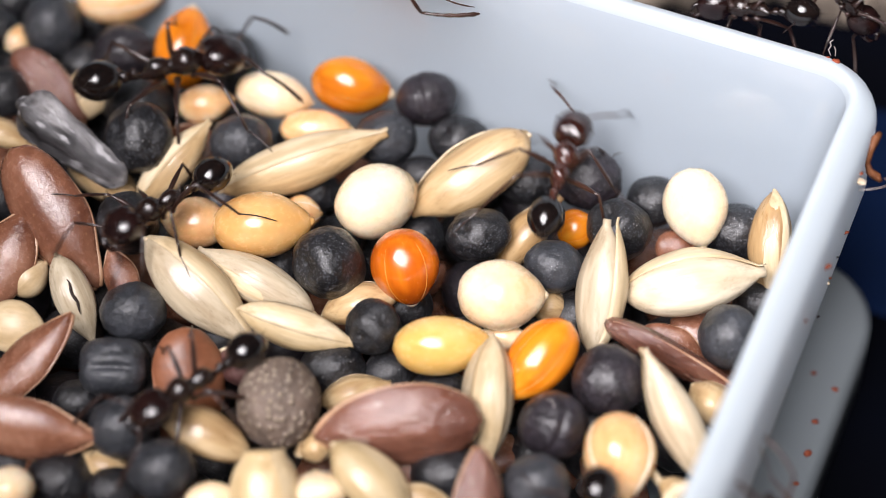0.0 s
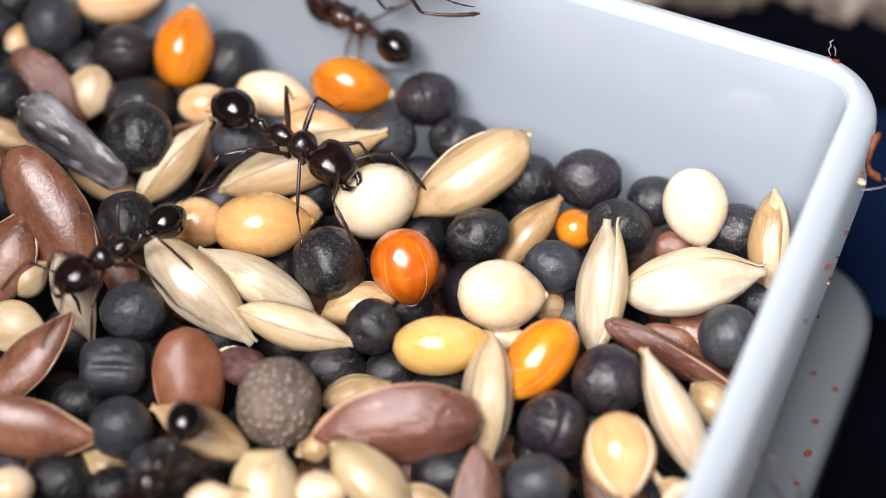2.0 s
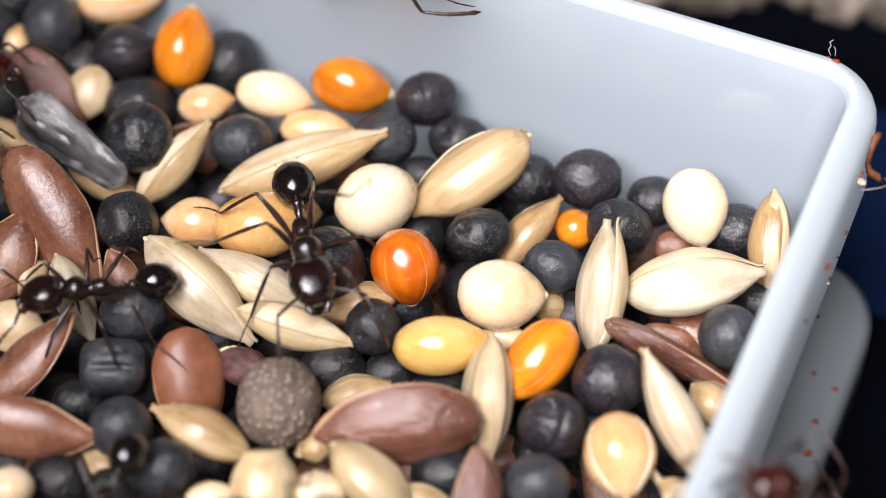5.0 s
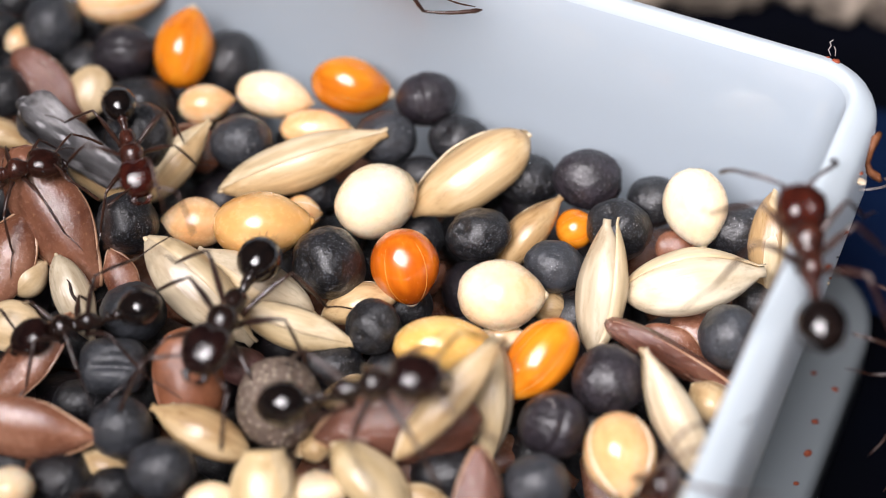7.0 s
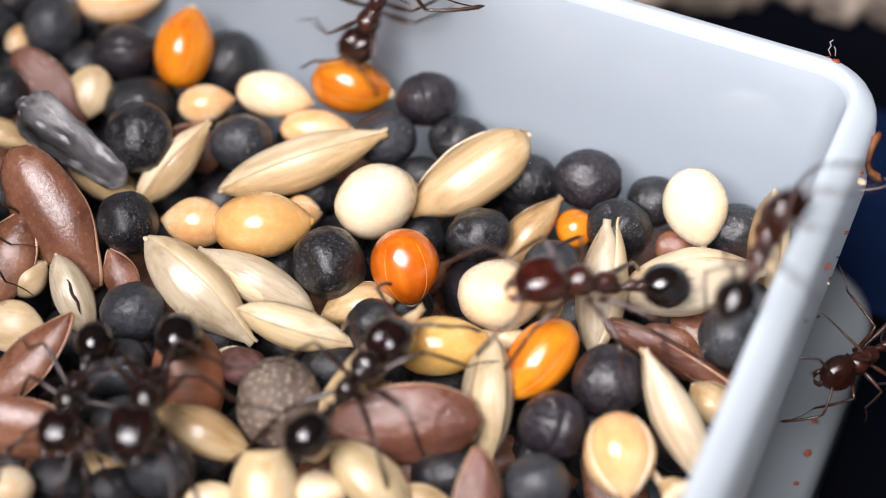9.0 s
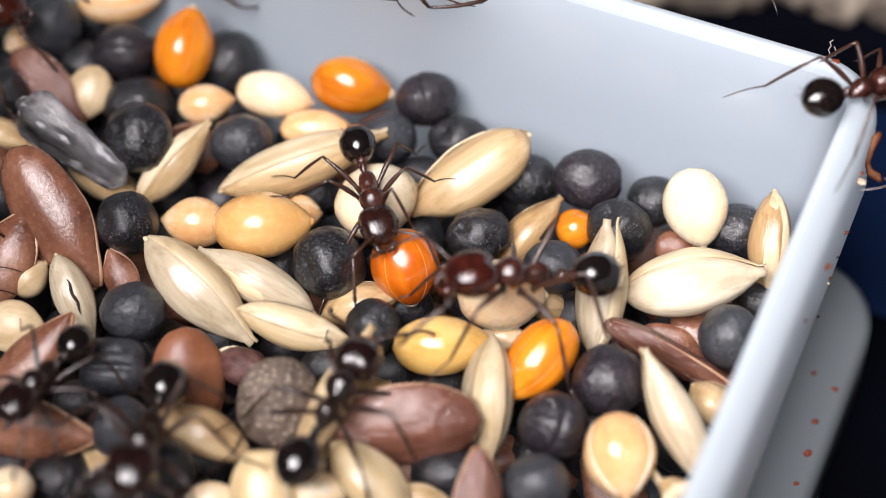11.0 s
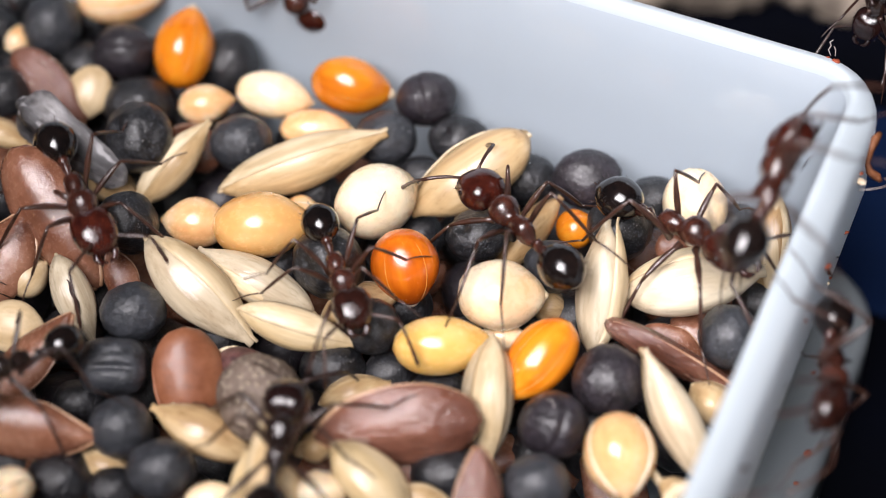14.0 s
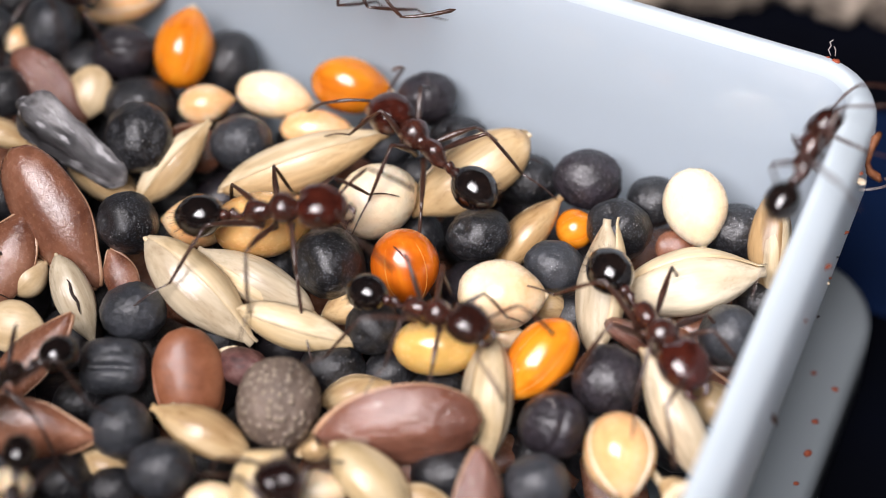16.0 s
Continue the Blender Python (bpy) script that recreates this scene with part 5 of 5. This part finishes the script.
    march(a7, [
        (0, at(8.93, -21.44, 5.77, -0, 20, 86)),
        (4.2, at(9.25, -19.03, 5.91, 0, 20, 89)),
        (5.4, at(9.76, -13.41, 6.39, 0, 10, 97)),
        (6.3, at(9.88, -9.03, 6.80, 0, -0, 103)),
        (6.5, at(9.88, -8.72, 6.80, 0, -0, 105)),
        (7, at(11.31, -6.35, 6.80, 0, -0, 91)),
        (7.3, at(11.45, -5.28, 6.80, 0, -0, 101)),
        (7.6, at(11.32, -2.77, 6.05, -0, 6, 106)),
        (7.8, at(10.38, -1.92, 5.02, 0, 20, 123)),
        (7.9, at(9.82, -1.40, 3.67, -0, 20, 140)),
        (8, at(8.99, -3.39, 5.73, -0, -20, -144)),
        (8.3, at(8.19, -2.59, 4.41, 0, -20, -153)),
        (8.5, at(8.24, -3.10, 3.85, -0, -20, -174)),
        (9, at(5.31, -4.06, 3.06, 0, -19, -166)),
        (9.2, at(4.36, -3.11, 2.38, -0, -2, -176)),
        (11.3, at(3.01, -4.24, 3.64, -0, -20, -160)),
        (11.5, at(3.04, -4.30, 3.65, 0, -20, -158)),
        (12, at(2.97, -4.49, 3.71, -0, -20, -148)),
        (12.5, at(1.65, -6.17, 3.50, 0, -20, -138)),
        (13, at(2.47, -4.82, 3.81, -0, -20, -156)),
        (13.5, at(2.17, -2.18, 2.12, -0, 12, 145)),
        (14, at(2.64, -1.08, 2.41, 0, 5, 125)),
        (14.5, at(1.91, -1.93, 2.27, 0, 8, 118)),
        (15, at(2.18, -1.05, 2.60, 0, -0, 102)),
        (15.5, at(1.16, 1.26, 2.40, 0, -0, 109)),
        (16, at(-0.41, 2.52, 2.40, 0, -0, 130)),
    ])
    march(a8, [
        (0, at(-4.81, -18.36, 4.56, -0, -20, -31)),
        (4.5, at(-4.64, -15.74, 4.42, 0, -20, -36)),
        (5.5, at(-4.30, -13.15, 3.99, 0, -20, -44)),
        (6.3, at(-3.72, -9.80, 3.00, -0, -0, -57)),
        (6.5, at(-3.68, -10.07, 3.39, 0, -10, -52)),
        (7, at(-2.94, -9.00, 3.87, -0, -20, -2)),
        (7.5, at(-2.58, -7.74, 3.00, 0, -0, 44)),
        (8, at(-2.57, -7.83, 3.00, 0, 0, 59)),
        (8.5, at(-2.77, -8.17, 3.00, 0, -0, 55)),
        (9, at(-2.95, -8.20, 3.00, 0, -0, 56)),
        (9.2, at(-2.98, -8.23, 3.00, 0, -0, 56)),
        (11.3, at(-3.63, -9.05, 2.83, 0, 4, 68)),
        (11.5, at(-3.64, -9.11, 2.83, 0, 4, 68)),
        (12, at(-3.72, -9.45, 2.83, 0, 4, 73)),
        (12.5, at(-4.75, -10.16, 2.77, 0, 6, 74)),
        (13, at(-4.74, -10.39, 2.79, 0, 5, 72)),
        (13.5, at(-4.36, -10.19, 2.81, 0, 5, 71)),
        (14, at(-5.17, -10.37, 2.46, -0, 8, 85)),
        (14.5, at(-5.91, -11.16, 2.59, 0, 5, 96)),
        (15, at(-5.77, -11.66, 2.52, 0, 7, 96)),
        (15.5, at(-5.93, -12.34, 2.47, -0, 8, 94)),
        (16, at(-4.60, -13.19, 2.37, 0, 11, 104)),
    ])
    march(a9, [
        (0, at(-21.75, 8.26, 2.29, -0, -6, -15)),
        (4.2, at(-20.65, 7.89, 2.22, 0, -4, -18)),
        (5.6, at(-15.29, 6.05, 2.73, -0, -4, -22)),
        (6.5, at(-12.16, 4.25, 2.66, 0, -2, -43)),
        (7, at(-11.13, 2.81, 2.60, -0, 0, -74)),
        (7.5, at(-12.55, 1.84, 2.10, 0, -0, -121)),
        (8, at(-13.42, 0.74, 2.31, 0, -6, -124)),
        (8.5, at(-15.65, -0.47, 2.58, 0, -15, -121)),
        (9.2, at(-17.81, -1.69, 2.81, 0, -20, -122)),
        (16, at(-18.15, -1.95, 2.83, 0, -20, -122)),
    ])
    march(a10, [
        (0, at(-20.43, 1.64, 2.10, 0, -0, 9)),
        (4.2, at(-19.84, 2.17, 2.10, 0, 0, 9)),
        (6.3, at(-17.00, 3.89, 2.10, -0, -0, -17)),
        (6.5, at(-16.90, 3.79, 2.10, 0, -0, -16)),
        (7, at(-15.48, 1.29, 2.48, 0, -13, 7)),
        (7.4, at(-15.68, 0.88, 2.64, 0, -19, 1)),
        (7.9, at(-17.86, -0.06, 2.10, 0, 0, 45)),
        (16, at(-18.73, -1.65, 1.70, 0, 14, 43)),
    ])
    march(a11, [
        (0, at(5.97, -17.44, 4.60, -59, 11, 81)),
        (6.8, at(6.16, -14.85, 4.42, -59, 16, 80)),
        (7.5, at(6.61, -12.79, 5.28, -61, 20, 73)),
        (8, at(7.58, -10.95, 5.99, -62, 0, 69)),
        (8.5, at(8.36, -8.50, 6.00, -62, -0, 67)),
        (9, at(9.90, -5.64, 6.50, -62, -0, 62)),
        (9.2, at(10.92, -2.72, 5.50, -62, -0, 63)),
        (10.2, at(12.65, -0.11, 6.69, -14, 6, 64)),
        (11.3, at(14.38, 2.04, 6.17, 0, 20, 23)),
        (11.5, at(14.20, 1.77, 6.06, 0, 20, 21)),
        (12, at(14.05, 0.82, 5.72, 0, 20, 14)),
        (12.25, at(13.76, -1.00, 7.10, 0, -14, -66)),
        (12.5, at(13.97, -0.47, 5.84, -29, -1, -80)),
        (13, at(14.13, -1.59, 3.50, -66, -0, -99)),
        (13.5, at(12.81, -5.95, 3.50, -76, -0, -101)),
        (14, at(12.20, -7.78, 3.83, -78, -9, -101)),
        (14.6, at(13.96, -10.05, 3.97, -79, -12, -95)),
        (15, at(16.15, -12.94, 4.31, -83, -22, -97)),
        (15.5, at(17.25, -14.15, 4.36, -83, -24, -97)),
        (16, at(17.25, -14.15, 4.36, -83, -24, -97)),
    ])
    march(a12, [
        (0, at(5.20, -18.92, 4.11, -59, 22, 79)),
        (12.6, at(5.67, -15.65, 3.87, -61, 28, 75)),
        (13.2, at(6.71, -13.05, 5.08, -61, 22, 76)),
        (13.5, at(7.53, -10.45, 5.44, -61, 13, 75)),
        (14, at(10.46, -3.00, 6.50, -62, -0, 65)),
        (14.5, at(14.45, 2.44, 6.41, 0, 12, 40)),
        (14.8, at(16.94, 3.04, 7.35, 0, 16, 40)),
        (16, at(24.74, 7.96, 3.30, -0, 17, 31)),
    ])
    march(a13, [
        (0, at(5.62, -19.30, 4.47, -60, 16, 78)),
        (13.9, at(6.33, -15.94, 4.50, -61, 15, 72)),
        (14.5, at(8.21, -13.25, 5.93, -62, 2, 67)),
        (15, at(8.25, -8.90, 5.85, -61, 4, 73)),
        (15.5, at(8.84, -5.80, 5.70, -60, 9, 80)),
        (16, at(11.96, -0.90, 5.50, -62, -0, 61)),
    ])
    march(a14, [
        (0, at(4.23, -13.16, 2.11, -0, -0, -108)),
        (0.5, at(4.42, -13.25, 2.10, 0, -0, -109)),
        (1, at(4.24, -13.54, 2.10, 0, -0, -109)),
        (1.5, at(4.01, -14.35, 2.15, 0, -2, -108)),
        (2.5, at(3.80, -15.16, 2.21, 0, -3, -108)),
        (16, at(3.80, -15.16, 2.21, 0, -3, -108)),
    ])
    march(a15, [
        (0, at(11.14, 6.55, 5.41, 90, 16, 157)),
        (0.5, at(12.46, 6.54, 4.80, 85, 14, 138)),
        (1, at(11.60, 7.23, 4.32, 76, 32, 132)),
        (1.5, at(9.13, 8.16, 6.69, 85, 14, 135)),
        (2.2, at(8.83, 8.32, 9.76, 83, 18, 135)),
        (3, at(9.03, 8.16, 9.64, 80, 25, 134)),
        (3.5, at(10.52, 7.23, 6.04, 69, 58, 132)),
        (4.0, at(10.41, 7.59, 8.09, 68, 44, 127)),
        (4.6, at(10.26, 7.76, 9.60, 70, 42, 128)),
        (11, at(10.15, 7.56, 8.63, 67, 49, 127)),
        (11.5, at(10.65, 7.18, 5.74, 64, 62, 127)),
        (12.2, at(10.62, 7.57, 7.98, 61, 52, 122)),
        (13, at(10.72, 7.57, 9.62, 66, 47, 125)),
        (16, at(10.72, 7.57, 9.62, 66, 47, 125)),
    ])
    march(a16, [
        (0, at(13.94, 5.79, 6.82, -67, 57, 4)),
        (0.6, at(15.50, 5.03, 7.92, -69, 60, 0)),
        (1.5, at(18.14, 4.08, 11.84, -66, 51, 7)),
        (13.2, at(17.52, 3.93, 9.29, 29, 85, 96)),
        (14, at(15.10, 4.94, 7.53, 76, 76, 142)),
        (14.5, at(15.54, 4.64, 7.20, 90, 64, 156)),
        (15.0, at(17.50, 4.21, 9.55, 57, 66, 121)),
        (16, at(18.94, 3.66, 11.01, 50, 66, 114)),
    ])
    march(a17, [
        (0, at(10.14, -13.31, 0.64, 59, -69, 95)),
        (2, at(10.30, -13.91, 0.64, 62, -69, 91)),
        (2.6, at(10.72, -12.70, 0.64, 57, -69, 97)),
        (3.2, at(10.69, -13.10, 0.64, 58, -69, 96)),
        (4.2, at(10.88, -13.71, 0.64, 65, -69, 88)),
        (6.3, at(14.33, -8.99, -0.34, 45, -71, 110)),
        (7.5, at(16.82, -3.51, -0.67, -0, -55, 157)),
        (8, at(16.67, -2.15, -0.81, -13, -55, 169)),
        (8.5, at(15.83, -2.69, -1.68, -67, -17, -141)),
        (9, at(14.82, -3.56, -1.54, -68, -15, -140)),
        (9.2, at(15.01, -3.50, -1.45, -67, -18, -141)),
        (10.2, at(17.65, -6.57, -2.00, -76, -0, -112)),
        (11, at(18.92, -7.98, -1.96, -76, -1, -113)),
        (16, at(18.92, -7.98, -1.96, -76, -1, -113)),
    ])
    march(a19, [
        (0, at(-21.56, 8.13, 3.13, 0, -20, -17)),
        (10.5, at(-20.05, 9.61, 2.53, 0, -11, -9)),
        (11.5, at(-16.91, 9.41, 2.71, 0, -8, -6)),
        (12, at(-15.76, 9.05, 3.01, 0, -15, -16)),
        (12.5, at(-13.81, 8.64, 2.84, 0, -11, -17)),
        (13, at(-14.39, 5.79, 2.73, 0, -3, -52)),
        (13.5, at(-13.88, 4.21, 2.10, 0, -0, -68)),
        (14, at(-12.87, 1.06, 2.10, 0, 0, -66)),
        (14.5, at(-12.01, -0.51, 2.10, -0, -0, -74)),
        (15, at(-8.78, -1.78, 2.10, 0, -0, -42)),
        (15.5, at(-7.47, -1.81, 2.36, 0, -6, -26)),
        (16, at(-6.25, -0.72, 2.83, 0, -18, -12)),
    ])
    march(a20, [
        (0, at(-8.70, 11.25, 8.06, 147, 81, 34)),
        (12, at(-9.19, 11.38, 4.06, 150, 84, 36)),
        (12.5, at(-9.00, 11.09, 3.05, 100, 86, -13)),
        (13, at(-9.08, 11.22, 2.38, 109, 81, -5)),
        (13.5, at(-7.55, 11.23, 2.06, 121, 56, 13)),
        (14, at(-6.14, 10.97, 2.46, 118, 52, 11)),
        (14.5, at(-5.53, 10.82, 4.23, 121, 54, 13)),
        (15.5, at(-3.73, 8.12, 6.47, 94, -15, -39)),
        (16, at(-4.18, 8.22, 6.51, 94, -13, -42)),
    ])
    march(a24, [
        (0, at(-16.06, -13.58, 2.14, 0, -2, -59)),
        (12.4, at(-14.97, -13.19, 2.32, 0, -8, -61)),
        (13, at(-14.20, -11.93, 2.23, -0, -5, -103)),
        (13.6, at(-15.58, -12.55, 2.27, 0, -6, -98)),
        (15.2, at(-15.70, -12.35, 2.28, 0, -6, -88)),
        (16, at(-13.28, -11.72, 2.10, 0, -0, -89)),
    ])
    march(a25, [
        (0, at(-20.60, 14.90, 2.60, 0, -0, -12)),
        (15.2, at(-20.60, 12.90, 2.40, 0, -0, -14)),
        (15.7, at(-18.20, 12.10, 2.40, 0, -0, -18)),
        (16, at(-16.10, 11.45, 2.40, 0, -0, -14)),
    ])
    walk(loose_seed, [
        (0, at(-1.37, -17.61, 2.20, 36, -19, 24)),
        (4.5, at(-1.08, -15.00, 2.20, 36, -19, 24)),
        (5.5, at(-0.92, -13.43, 2.20, 35, -22, 28)),
        (6.3, at(-0.76, -12.02, 2.20, 33, -24, 33)),
        (6.6, at(-0.60, -11.19, 2.20, 32, -25, 35)),
        (7, at(0.20, -8.08, 2.20, 29, -29, 40)),
        (7.5, at(-0.17, -5.77, 2.00, 28, -29, 42)),
        (8, at(-1.42, -5.81, 1.50, 35, -20, 26)),
        (8.5, at(-2.22, -6.01, 1.40, 31, -27, 37)),
        (9, at(-2.49, -6.24, 1.40, 30, -28, 39)),
        (9.2, at(-2.52, -6.36, 1.40, 29, -29, 40)),
        (11.3, at(-3.70, -7.66, 1.40, 20, -35, 58)),
        (11.5, at(-3.74, -7.72, 1.40, 20, -36, 59)),
        (12, at(-3.72, -8.17, 1.40, 22, -35, 55)),
        (12.5, at(-4.35, -9.40, 1.35, 10, -18, 64)),
        (13, at(-4.40, -9.60, 1.35, 10, -18, 62)),
        (13.5, at(-4.80, -9.45, 1.40, 15, -22, 52)),
        (13.8, at(-5.25, -9.75, 1.45, 6, -18, 70)),
        (14, at(-5.60, -10.40, 1.50, 0, -15, 84)),
        (14.5, at(-6.20, -11.40, 1.50, 0, -12, 94)),
        (15, at(-6.02, -12.00, 1.50, 0, -12, 95)),
        (15.5, at(-6.12, -12.70, 1.50, 0, -12, 94)),
        (16, at(-4.90, -13.50, 1.50, 0, -12, 102)),
    ])
    walk(vetch_ball, [
        (0, at(-5.41, -7.11, 0.60, 4, -40, 83)),
        (11.3, at(-5.41, -7.11, 0.60, 4, -40, 83)),
        (11.6, at(-5.51, -7.06, 0.60, 6, -40, 87)),
        (12, at(-5.51, -7.02, 0.60, 8, -40, 90)),
        (12.5, at(-5.66, -6.93, 0.70, 19, -40, 99)),
        (13, at(-5.88, -6.93, 0.70, 20, -38, 109)),
        (13.5, at(-5.85, -6.88, 0.70, 19, -39, 108)),
        (14, at(-6.01, -7.07, 0.80, 29, -37, 115)),
        (14.5, at(-5.39, -7.08, 0.60, 6, -40, 87)),
        (15, at(-5.41, -7.11, 0.60, 4, -40, 83)),
        (16, at(-5.41, -7.11, 0.60, 4, -40, 83)),
    ])


motions()
